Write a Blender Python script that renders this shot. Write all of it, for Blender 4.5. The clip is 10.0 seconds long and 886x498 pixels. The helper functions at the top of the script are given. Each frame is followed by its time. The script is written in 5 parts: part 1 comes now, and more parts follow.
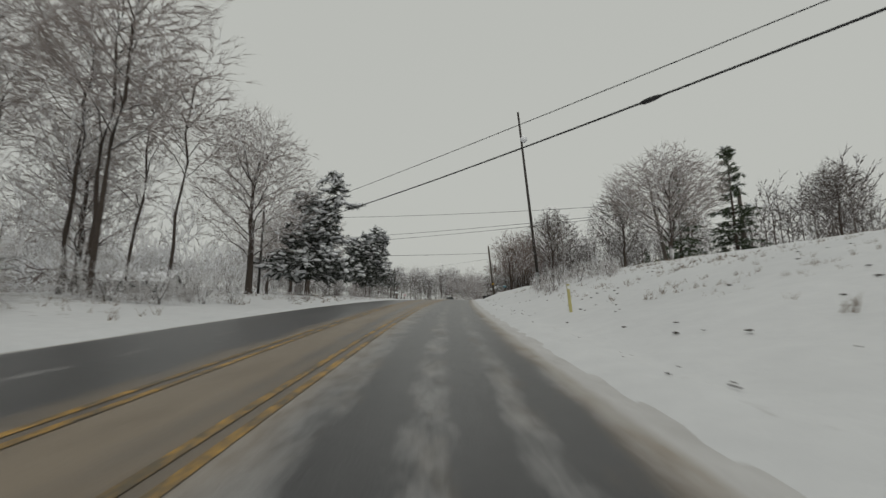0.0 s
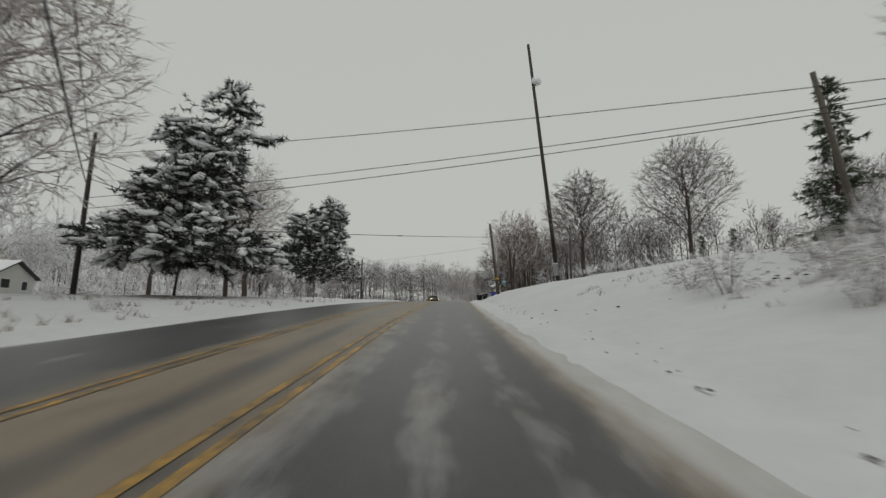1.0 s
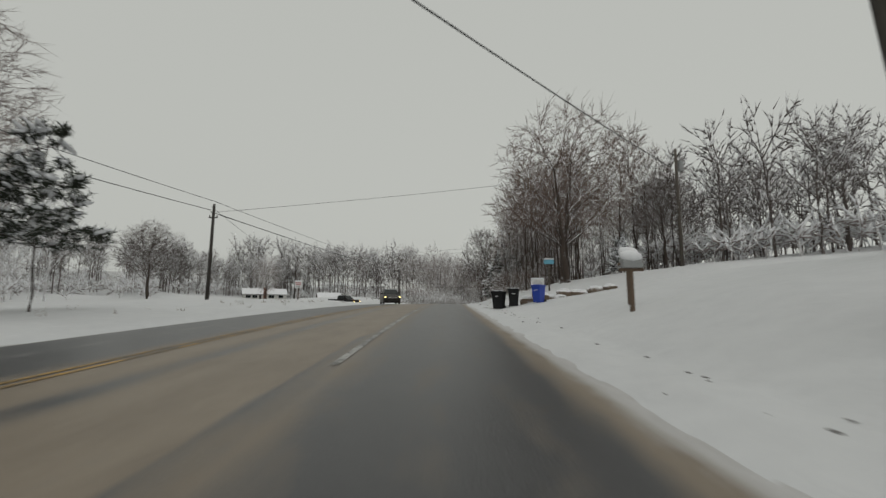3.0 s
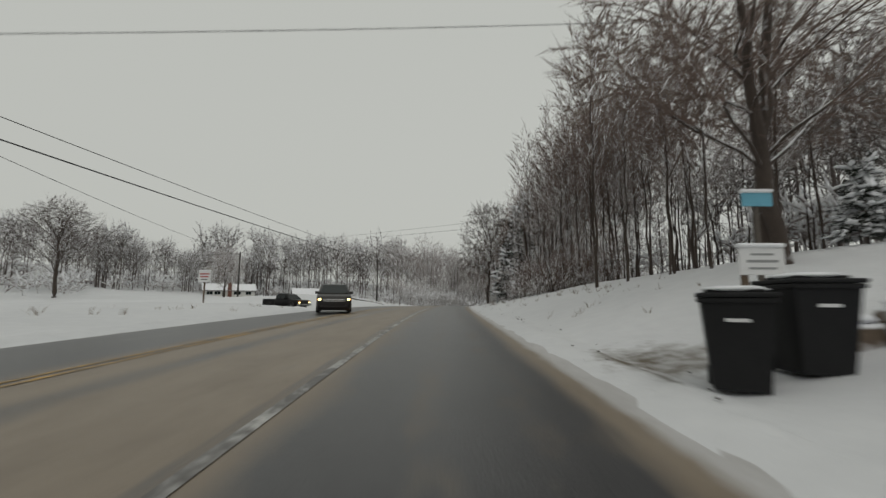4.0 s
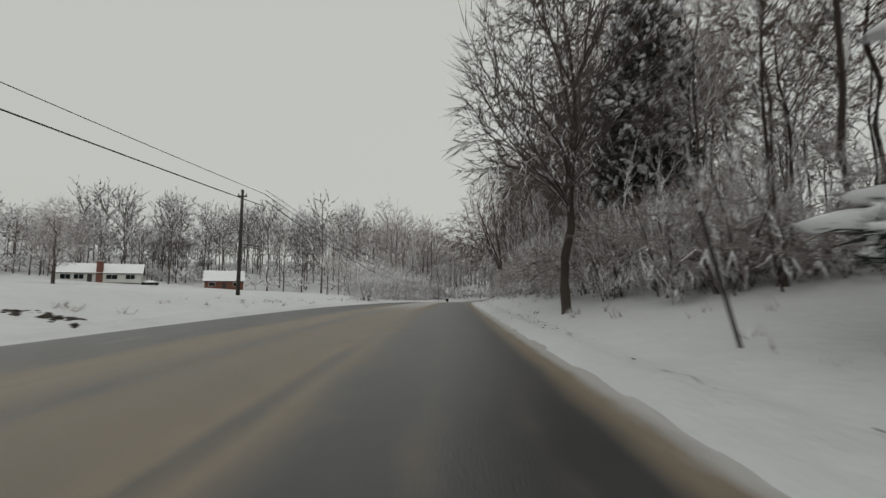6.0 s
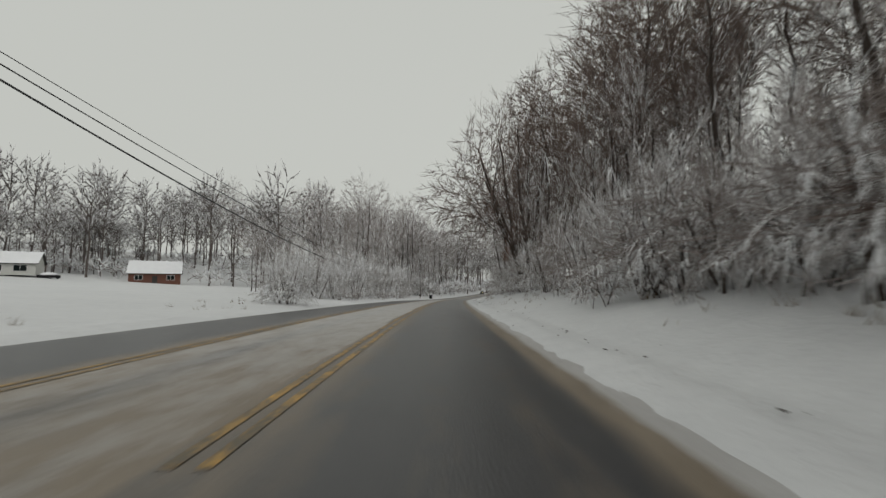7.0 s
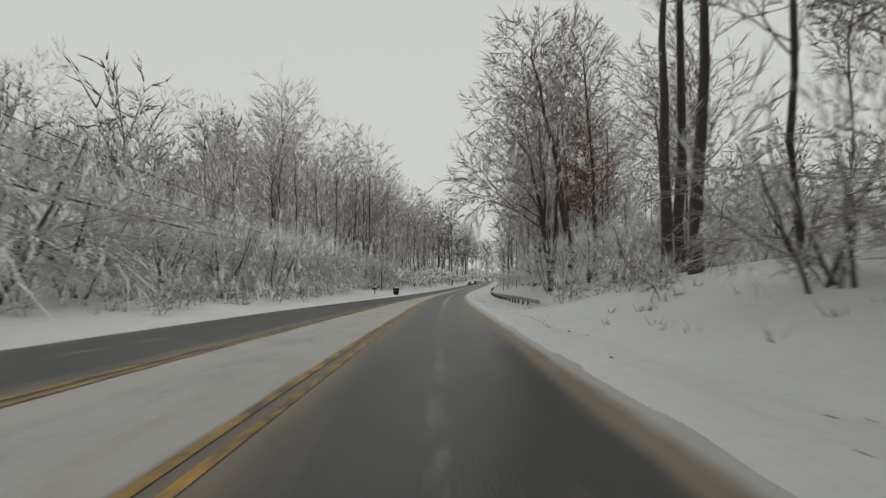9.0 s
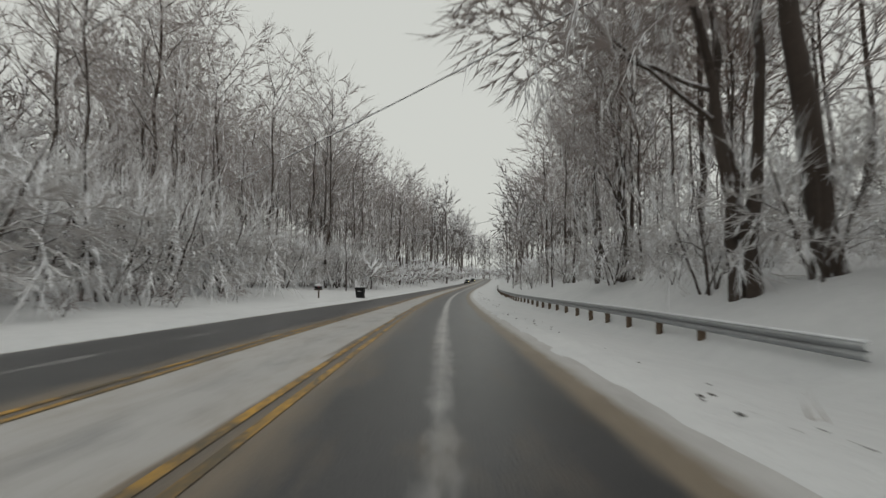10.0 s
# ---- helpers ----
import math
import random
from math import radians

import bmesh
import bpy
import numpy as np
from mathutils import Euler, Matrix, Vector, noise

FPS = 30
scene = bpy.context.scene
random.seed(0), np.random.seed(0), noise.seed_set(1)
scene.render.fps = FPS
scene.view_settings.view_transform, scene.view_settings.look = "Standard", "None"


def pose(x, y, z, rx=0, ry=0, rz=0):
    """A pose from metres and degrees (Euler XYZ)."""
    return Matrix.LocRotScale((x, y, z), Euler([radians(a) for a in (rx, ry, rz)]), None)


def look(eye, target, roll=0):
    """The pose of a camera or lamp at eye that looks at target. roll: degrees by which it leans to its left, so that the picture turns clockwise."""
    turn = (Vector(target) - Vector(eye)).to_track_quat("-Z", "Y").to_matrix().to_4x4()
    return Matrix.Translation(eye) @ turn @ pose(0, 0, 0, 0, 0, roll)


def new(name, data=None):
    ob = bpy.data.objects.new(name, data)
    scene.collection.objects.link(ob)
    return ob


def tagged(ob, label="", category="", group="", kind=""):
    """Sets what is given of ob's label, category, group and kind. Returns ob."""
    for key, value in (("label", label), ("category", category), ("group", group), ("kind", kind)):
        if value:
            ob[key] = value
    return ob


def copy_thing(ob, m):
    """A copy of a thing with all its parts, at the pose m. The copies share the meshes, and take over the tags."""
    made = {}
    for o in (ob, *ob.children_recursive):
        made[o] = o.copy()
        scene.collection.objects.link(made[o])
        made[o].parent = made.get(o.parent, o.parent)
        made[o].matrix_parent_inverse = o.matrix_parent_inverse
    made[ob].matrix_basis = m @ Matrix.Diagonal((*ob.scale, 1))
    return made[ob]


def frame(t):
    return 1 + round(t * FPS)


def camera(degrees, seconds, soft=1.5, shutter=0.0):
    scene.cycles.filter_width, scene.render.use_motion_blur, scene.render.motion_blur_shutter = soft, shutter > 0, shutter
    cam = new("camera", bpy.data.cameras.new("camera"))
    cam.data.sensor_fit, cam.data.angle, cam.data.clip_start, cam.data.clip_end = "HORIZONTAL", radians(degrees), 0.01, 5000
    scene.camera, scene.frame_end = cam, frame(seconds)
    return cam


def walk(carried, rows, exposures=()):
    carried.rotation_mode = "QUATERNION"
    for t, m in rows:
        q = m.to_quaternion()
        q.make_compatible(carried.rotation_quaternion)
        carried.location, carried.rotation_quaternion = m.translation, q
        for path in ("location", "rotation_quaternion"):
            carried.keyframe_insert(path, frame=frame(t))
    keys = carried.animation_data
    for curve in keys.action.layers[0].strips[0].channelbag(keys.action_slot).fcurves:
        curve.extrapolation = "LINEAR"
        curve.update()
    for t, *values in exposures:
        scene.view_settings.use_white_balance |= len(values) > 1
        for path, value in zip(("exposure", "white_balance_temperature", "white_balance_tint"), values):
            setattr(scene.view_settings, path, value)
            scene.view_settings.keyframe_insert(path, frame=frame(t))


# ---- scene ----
# A snowy two-lane road with a turning lane, seen from a car: 93 degrees, 1.2 m above the road.
ROWS = [
    (0.0, 0.00, 0.00, 1.200, 9.47, -0.18), (0.5, 0.04, 11.65, 2.050, 9.20, -1.30), (1.0, 0.32, 23.28, 2.869, 8.99, -2.51),
    (1.5, 0.83, 34.87, 3.645, 9.01, -3.62), (2.0, 1.53, 46.39, 4.358, 8.63, -4.41), (2.5, 2.39, 57.86, 4.986, 8.00, -5.23),
    (3.0, 3.39, 69.29, 5.518, 7.61, -5.86), (3.5, 4.51, 80.71, 5.959, 7.18, -6.41), (4.0, 5.75, 92.12, 6.314, 7.02, -7.03),
    (4.5, 7.11, 103.52, 6.579, 6.21, -7.64), (5.0, 8.61, 114.88, 6.753, 5.83, -8.43), (5.5, 10.30, 126.21, 6.840, 5.45, -9.64),
    (6.0, 12.24, 137.51, 6.845, 5.02, -10.87), (6.5, 14.41, 148.76, 6.770, 4.61, -12.06), (7.0, 16.80, 159.97, 6.618, 4.28, -13.09),
    (7.5, 19.37, 171.16, 6.393, 3.89, -13.83), (8.0, 22.07, 182.32, 6.101, 3.54, -14.48), (8.5, 24.92, 193.46, 5.755, 3.23, -15.23),
    (9.0, 27.90, 204.57, 5.369, 3.05, -15.90), (9.5, 31.01, 215.66, 4.951, 3.08, -16.50), (10.0, 34.21, 226.72, 4.502, 2.84, -16.85),
]
cam = camera(93.3, 10.0, soft=1.4, shutter=0.16)
walk(cam, [(t, pose(x, y, z, 90 + pitch, -0.27, yaw)) for t, x, y, z, pitch, yaw in ROWS],
     [(0.0, 0.0), (2.5, 0.0), (4.5, 0.06), (5.5, 0.10), (8.0, 0.22), (9.0, 0.30), (10.0, 0.32)])

# ---- light: a heavy overcast sky, almost shadowless ----
world = bpy.data.worlds.new("overcast")
scene.world = world
world.use_nodes = True
wn, wl = world.node_tree.nodes, world.node_tree.links
sky = wn.new("ShaderNodeTexSky")
sky.sky_type, sky.sun_disc = "NISHITA", False
sky.sun_elevation, sky.sun_rotation = radians(38), radians(200)
sky.air_density, sky.dust_density = 2.0, 6.0
grey = wn.new("ShaderNodeHueSaturation")
grey.inputs["Saturation"].default_value = 0.12
cloud = wn.new("ShaderNodeMix")
cloud.data_type = "RGBA"
cloud.inputs["Factor"].default_value = 0.88
cloud.inputs["B"].default_value = (5.08, 5.20, 4.86, 1)
wl.new(sky.outputs["Color"], grey.inputs["Color"])
wl.new(grey.outputs["Color"], cloud.inputs["A"])
wl.new(cloud.outputs["Result"], wn["Background"].inputs["Color"])
wn["Background"].inputs["Strength"].default_value = 0.1
sun = new("sun", bpy.data.lights.new("sun", "SUN"))
sun.data.energy, sun.data.angle, sun.data.color = 0.4, radians(40), (1.0, 0.97, 0.92)
sun.matrix_world = look((0, 0, 60), (-15, 35, 0))


# ---- materials ----
def material(name, color, rough=0.8, metal=0.0, spot=None, scale=3.0, amount=0.3, bump=0.0, bump_scale=20.0, spec=0.5):
    """A surface of one colour that drifts towards spot at two scales, with fine relief."""
    m = bpy.data.materials.new(name)
    m.use_nodes = True
    n, l = m.node_tree.nodes, m.node_tree.links
    b = n["Principled BSDF"]
    b.inputs["Roughness"].default_value, b.inputs["Metallic"].default_value = rough, metal
    b.inputs["Specular IOR Level"].default_value = spec
    spot = spot or tuple(c * 0.7 for c in color)
    at = n.new("ShaderNodeTexCoord")
    big, fine = n.new("ShaderNodeTexNoise"), n.new("ShaderNodeTexNoise")
    big.inputs["Scale"].default_value, fine.inputs["Scale"].default_value = scale, scale * 9
    big.inputs["Detail"].default_value = fine.inputs["Detail"].default_value = 4
    both = n.new("ShaderNodeMath")
    both.operation = "MULTIPLY_ADD"
    both.inputs[1].default_value, both.inputs[2].default_value = 0.5, 0.0
    add = n.new("ShaderNodeMath")
    add.operation = "MULTIPLY_ADD"
    add.inputs[1].default_value = 0.5
    ramp = n.new("ShaderNodeMapRange")
    ramp.inputs["From Min"].default_value, ramp.inputs["From Max"].default_value = 0.35, 0.65
    ramp.inputs["To Max"].default_value = amount * 2
    mix = n.new("ShaderNodeMix")
    mix.data_type = "RGBA"
    mix.inputs["A"].default_value, mix.inputs["B"].default_value = (*color, 1), (*spot, 1)
    for tex in (big, fine):
        l.new(at.outputs["Object"], tex.inputs["Vector"])
    l.new(big.outputs["Fac"], both.inputs[0])
    l.new(fine.outputs["Fac"], add.inputs[0])
    l.new(both.outputs[0], add.inputs[2])
    l.new(add.outputs[0], ramp.inputs["Value"])
    l.new(ramp.outputs["Result"], mix.inputs["Factor"])
    l.new(mix.outputs["Result"], b.inputs["Base Color"])
    if bump:
        relief, tex = n.new("ShaderNodeBump"), n.new("ShaderNodeTexNoise")
        tex.inputs["Scale"].default_value, tex.inputs["Detail"].default_value = bump_scale, 6
        relief.inputs["Strength"].default_value, relief.inputs["Distance"].default_value = bump, 0.03
        l.new(at.outputs["Object"], tex.inputs["Vector"])
        l.new(tex.outputs["Fac"], relief.inputs["Height"])
        l.new(relief.outputs["Normal"], b.inputs["Normal"])
    return m


def snowed(name, color, spot, low, high, scale=6.0, rough=0.9):
    """Bark, needles or stone on whose upper sides snow lies: it covers what faces up, with a broken edge."""
    m = material(name, color, rough, spot=spot, scale=scale, bump=0.4, bump_scale=30)
    n, l = m.node_tree.nodes, m.node_tree.links
    b = n["Principled BSDF"]
    under = b.inputs["Base Color"].links[0].from_socket
    geo, z, tex = n.new("ShaderNodeNewGeometry"), n.new("ShaderNodeSeparateXYZ"), n.new("ShaderNodeTexNoise")
    tex.inputs["Scale"].default_value, tex.inputs["Detail"].default_value = 2.2, 3
    l.new(geo.outputs["Normal"], z.inputs[0])
    l.new(n["Texture Coordinate"].outputs["Object"], tex.inputs["Vector"])
    lift = n.new("ShaderNodeMath")
    lift.operation = "MULTIPLY_ADD"
    lift.inputs[1].default_value = 1.1
    l.new(tex.outputs["Fac"], lift.inputs[0])
    l.new(z.outputs["Z"], lift.inputs[2])
    cover = n.new("ShaderNodeMapRange")
    cover.inputs["From Min"].default_value, cover.inputs["From Max"].default_value = low + 0.55, high + 0.55
    l.new(lift.outputs[0], cover.inputs["Value"])
    mix = n.new("ShaderNodeMix")
    mix.data_type = "RGBA"
    mix.inputs["B"].default_value = (0.86, 0.87, 0.89, 1)
    l.new(cover.outputs["Result"], mix.inputs["Factor"])
    l.new(under, mix.inputs["A"])
    l.new(mix.outputs["Result"], b.inputs["Base Color"])
    return m


def layered(name, base, base_spot, rough, layers, bump=0.3, bump_scale=14.0, scale=0.6, drawn=0.35):
    """A ground on which layers lie, each where its own attribute says: (attribute, colour, roughness, ragged)."""
    m = material(name, base, rough, spot=base_spot, scale=scale, bump=bump, bump_scale=bump_scale)
    n, l = m.node_tree.nodes, m.node_tree.links
    b = n["Principled BSDF"]
    color, gloss = b.inputs["Base Color"].links[0].from_socket, None
    for attribute, tint, tint2, shine, ragged, freq in layers:
        a, tex, fac, mix = n.new("ShaderNodeAttribute"), n.new("ShaderNodeTexNoise"), n.new("ShaderNodeMath"), n.new("ShaderNodeMix")
        a.attribute_name = attribute
        tex.inputs["Scale"].default_value, tex.inputs["Detail"].default_value, tex.inputs["Roughness"].default_value = freq, 7, 0.65
        stretch = n.new("ShaderNodeMapping")
        stretch.inputs["Scale"].default_value = (1, drawn, 1)
        uv = n.new("ShaderNodeUVMap")
        swap = n.new("ShaderNodeSeparateXYZ")
        back = n.new("ShaderNodeCombineXYZ")
        l.new(uv.outputs[0], swap.inputs[0])
        l.new(swap.outputs["Y"], back.inputs["X"])
        l.new(swap.outputs["X"], back.inputs["Y"])
        l.new(back.outputs[0], stretch.inputs["Vector"])
        l.new(stretch.outputs[0], tex.inputs["Vector"])
        fac.operation = "MULTIPLY_ADD"
        fac.inputs[1].default_value = ragged
        off = n.new("ShaderNodeMath")
        off.operation = "ADD"
        off.inputs[1].default_value = -0.5 * ragged
        l.new(tex.outputs["Fac"], fac.inputs[0])
        l.new(a.outputs["Fac"], fac.inputs[2])
        l.new(fac.outputs[0], off.inputs[0])
        ramp = n.new("ShaderNodeMapRange")
        ramp.inputs["From Min"].default_value, ramp.inputs["From Max"].default_value = 0.3, 0.75
        l.new(off.outputs[0], ramp.inputs["Value"])
        tone = n.new("ShaderNodeMix")
        tone.data_type = "RGBA"
        tone.inputs["A"].default_value, tone.inputs["B"].default_value = (*tint, 1), (*tint2, 1)
        l.new(tex.outputs["Fac"], tone.inputs["Factor"])
        mix.data_type = "RGBA"
        l.new(ramp.outputs["Result"], mix.inputs["Factor"])
        l.new(color, mix.inputs["A"])
        l.new(tone.outputs["Result"], mix.inputs["B"])
        color = mix.outputs["Result"]
        g = n.new("ShaderNodeMix")
        g.inputs["A"].default_value, g.inputs["B"].default_value = rough, shine
        l.new(ramp.outputs["Result"], g.inputs["Factor"])
        if gloss:
            l.new(gloss, g.inputs["A"])
        gloss = g.outputs["Result"]
    l.new(color, b.inputs["Base Color"])
    l.new(gloss, b.inputs["Roughness"])
    return m


def lamp_material(name, color, strength):
    m = bpy.data.materials.new(name)
    m.use_nodes = True
    b = m.node_tree.nodes["Principled BSDF"]
    b.inputs["Base Color"].default_value = (*color, 1)
    b.inputs["Emission Color"].default_value = (*color, 1)
    b.inputs["Emission Strength"].default_value = strength
    return m


SNOW = material("snow", (0.80, 0.81, 0.83), 0.75, spot=(0.70, 0.71, 0.74), scale=0.8, amount=0.35, bump=0.35, bump_scale=9)
GROUND = layered("snow_field", (0.64, 0.65, 0.66), (0.54, 0.55, 0.565), 0.8,
                 [("dirt", (0.05, 0.045, 0.035), (0.16, 0.13, 0.09), 0.9, 1.1, 2.2)], bump=0.8, bump_scale=7.0, scale=0.25, drawn=1.0)
ASPHALT = layered("wet_asphalt", (0.050, 0.050, 0.052), (0.030, 0.030, 0.032), 0.34,
                  [("mud", (0.30, 0.25, 0.19), (0.12, 0.095, 0.07), 0.5, 0.9, 1.6), ("slush", (0.62, 0.62, 0.62), (0.30, 0.29, 0.28), 0.55, 0.9, 2.2)],
                  bump=0.25, bump_scale=40.0)
YELLOW = material("yellow_road_paint", (0.52, 0.29, 0.04), 0.5, spot=(0.10, 0.08, 0.05), scale=1.5, amount=0.7)
WHITE_PAINT = material("white_road_paint", (0.52, 0.52, 0.50), 0.5, spot=(0.09, 0.085, 0.08), scale=1.1, amount=0.7)
BARK = snowed("snowy_bark", (0.066, 0.049, 0.039), (0.036, 0.028, 0.024), 0.2, 0.6)
TWIG = snowed("snowy_twigs", (0.18, 0.126, 0.104), (0.09, 0.075, 0.066), -0.15, 0.45)
TWIG_DARK = snowed("dark_dusted_twigs", (0.115, 0.094, 0.086), (0.07, 0.058, 0.052), 0.2, 0.75)
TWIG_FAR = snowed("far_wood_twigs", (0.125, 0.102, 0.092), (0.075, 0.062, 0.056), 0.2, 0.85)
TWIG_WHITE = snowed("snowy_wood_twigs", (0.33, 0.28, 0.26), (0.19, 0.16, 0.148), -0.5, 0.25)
TWIG_LADEN = snowed("snow_laden_twigs", (0.52, 0.49, 0.47), (0.32, 0.295, 0.28), -0.6, 0.1)
WEED = snowed("dry_weeds", (0.17, 0.115, 0.06), (0.09, 0.06, 0.035), 0.2, 0.7)
DIRT = material("frozen_dirt", (0.05, 0.04, 0.03), 0.95, spot=(0.025, 0.02, 0.016), scale=6)
NEEDLE = snowed("snowy_needles", (0.028, 0.033, 0.023), (0.015, 0.019, 0.013), 0.55, 0.95)
NEEDLE_SNOWY = snowed("snow_covered_needles", (0.040, 0.046, 0.031), (0.02, 0.026, 0.017), 0.15, 0.6)
NEEDLE_GREEN = snowed("green_needles", (0.055, 0.075, 0.038), (0.03, 0.042, 0.022), 0.6, 1.0)
DEAD_LEAF = material("dead_oak_leaves", (0.19, 0.085, 0.04), 0.8, spot=(0.09, 0.04, 0.02), scale=3)
POLE_WOOD = material("weathered_pole_wood", (0.105, 0.09, 0.075), 0.85, spot=(0.05, 0.042, 0.035), scale=3, bump=0.5, bump_scale=14)
DARK_POLE = material("dark_creosote_wood", (0.045, 0.038, 0.033), 0.8, spot=(0.02, 0.018, 0.016), scale=3, bump=0.4)
WIRE_SNOW = snowed("snow_lined_cable", (0.03, 0.03, 0.032), (0.02, 0.02, 0.02), -0.25, 0.15)
WIRE = material("black_cable", (0.018, 0.018, 0.02), 0.6)
STEEL = material("galvanised_steel", (0.36, 0.37, 0.38), 0.45, 0.7, spot=(0.22, 0.22, 0.22), scale=4)
GREY_BOX = material("grey_painted_steel", (0.30, 0.31, 0.31), 0.5, spot=(0.2, 0.2, 0.2), scale=4)
BLACK_BIN = material("black_bin_plastic", (0.010, 0.010, 0.011), 0.7, spot=(0.018, 0.018, 0.018), scale=4, spec=0.25)
BLUE_BIN = material("blue_bin_plastic", (0.012, 0.045, 0.36), 0.42, spot=(0.02, 0.06, 0.30), scale=5)
RUBBER = material("black_rubber", (0.02, 0.02, 0.02), 0.8)
TIMBER = material("old_timber", (0.13, 0.09, 0.06), 0.85, spot=(0.07, 0.05, 0.035), scale=5, bump=0.4)
STONE = snowed("sandstone_block", (0.15, 0.11, 0.075), (0.06, 0.047, 0.036), 0.1, 0.5, scale=4)
SIGN_WHITE = material("white_sign_sheet", (0.72, 0.72, 0.72), 0.4, spot=(0.6, 0.6, 0.6))
SIGN_RED = material("red_sign_print", (0.42, 0.08, 0.08), 0.5)
SIGN_YELLOW = material("yellow_band", (0.75, 0.42, 0.02), 0.5)
PALE_BLUE = material("pale_blue_paint", (0.13, 0.38, 0.50), 0.5, spot=(0.09, 0.28, 0.38))
CREAM = material("cream_wall_siding", (0.55, 0.55, 0.52), 0.7, spot=(0.45, 0.45, 0.43), scale=2)
# green siding, its colour darkened to hold the long walls' shade
SHADED_GREEN_SIDING = material("shaded_green_siding", (0.045, 0.055, 0.05), 0.8, spot=(0.03, 0.036, 0.033), scale=2)
RED_BRICK = material("red_brick", (0.165, 0.068, 0.047), 0.85, spot=(0.10, 0.05, 0.035), scale=6)
DARK_TRIM = material("dark_trim", (0.035, 0.032, 0.03), 0.7)
GLASS = material("dark_window_glass", (0.008, 0.013, 0.013), 0.06, spec=0.3)
PAINT_GREY = material("dark_grey_car_paint", (0.020, 0.018, 0.018), 0.32, 0.25, spot=(0.035, 0.031, 0.028), scale=2.5, amount=0.3)
PAINT_BLACK = material("black_car_paint", (0.006, 0.006, 0.007), 0.4, 0.0, spot=(0.014, 0.013, 0.012), scale=2.5, spec=0.2)
CHROME = material("chrome", (0.6, 0.6, 0.6), 0.2, 1.0)
ALLOY = material("alloy_rim", (0.32, 0.32, 0.33), 0.35, 0.8)
LIGHT_WARM = lamp_material("headlamp_glow", (1.0, 0.80, 0.30), 5.0)
FAR_LIGHT = lamp_material("far_headlamp_glow", (1.0, 0.80, 0.35), 12.0)
AMBER = material("amber_lens", (0.75, 0.25, 0.02), 0.3)
ORANGE_STAKE = material("faded_yellow_marker", (0.46, 0.42, 0.16), 0.6, spot=(0.3, 0.27, 0.14))


# ---- the road's line: stations along it in metres, lateral offset to the right of the driver's line ----
HEADING = [0.36, -0.76, -1.97, -3.08, -3.88, -4.7, -5.32, -5.88, -6.49, -7.11, -7.9, -9.11, -10.33, -11.53, -12.56, -13.29, -13.95, -14.69, -15.37, -15.96, -16.32]
GRADE = [0.0742, 0.0718, 0.0689, 0.0649, 0.0586, 0.0505, 0.0423, 0.0346, 0.0272, 0.019, 0.0113, 0.0039, -0.0031, -0.0099, -0.0165, -0.0227, -0.0281, -0.0321, -0.035, -0.0375, -0.0404]
KNOT = [11.5 * i for i in range(21)]
LINE_S = np.arange(-400.0, 1401.0, 1.0)
LINE_A = np.radians(np.interp(LINE_S, [-400, -60] + KNOT + [262, 300, 340, 1400], [0.9, 0.9] + HEADING + [-18.8, -22.5, -25, -25]))
LINE_G = np.interp(LINE_S, [-400, -200, -40] + KNOT + [262, 320, 420, 1400], [0, 0, 0.07] + GRADE + [-0.038, -0.018, 0.0, 0.0])


def summed(rate):
    total = np.concatenate([[0], np.cumsum((rate[1:] + rate[:-1]) / 2)])
    return total - total[400]


LINE_X, LINE_Y, LINE_Z = summed(-np.sin(LINE_A)), summed(np.cos(LINE_A)), summed(LINE_G)


def edge_left(s):
    return np.interp(s, [0, 25, 60, 100, 168, 190, 228, 262, 320], [-7.6, -8.5, -9.0, -9.3, -9.5, -8.6, -8.4, -7.1, -6.8])


EDGE_RIGHT = 2.05
RIGHT_D = [2.05, 3.4, 6, 10, 15, 25, 60, 300]
RIGHT_S = [-50, 30, 75, 90, 99.5, 105, 115, 140, 200, 222, 235, 295, 335]
RIGHT_H = [[0, .06, .9, 2.2, 3.4, 4.2, 5, 9], [0, .06, .7, 2.0, 3.2, 4.2, 5, 8], [0, .1, 1.2, 2.0, 2.7, 3.6, 4.5, 8],
           [0, .06, .6, 1.5, 2.4, 3.4, 4.5, 8], [0, 0, .45, 1.0, 1.9, 3.2, 4.4, 8], [0, .05, .75, 2.1, 2.9, 4.0, 6.5, 11], [0, .1, .95, 1.95, 2.7, 4.3, 8, 14],
           [0, .1, .75, 1.55, 2.2, 4.0, 9, 18], [0, .15, .95, 1.85, 2.5, 3.8, 9, 18], [0, .1, .9, 1.95, 2.6, 3.7, 8, 18],
           [0, -.05, -.4, 1.6, 2.3, 3.1, 6, 14], [0, -.05, -.4, 1.3, 1.9, 2.9, 6, 14], [0, -.05, -.3, 1.1, 2.6, 6, 14, 25]]
LEFT_D = [0, 1.5, 6, 12, 32, 75, 115, 300]
LEFT_S = [-50, 40, 65, 80, 110, 124, 129.5, 141.5, 149, 178, 205, 275, 312]
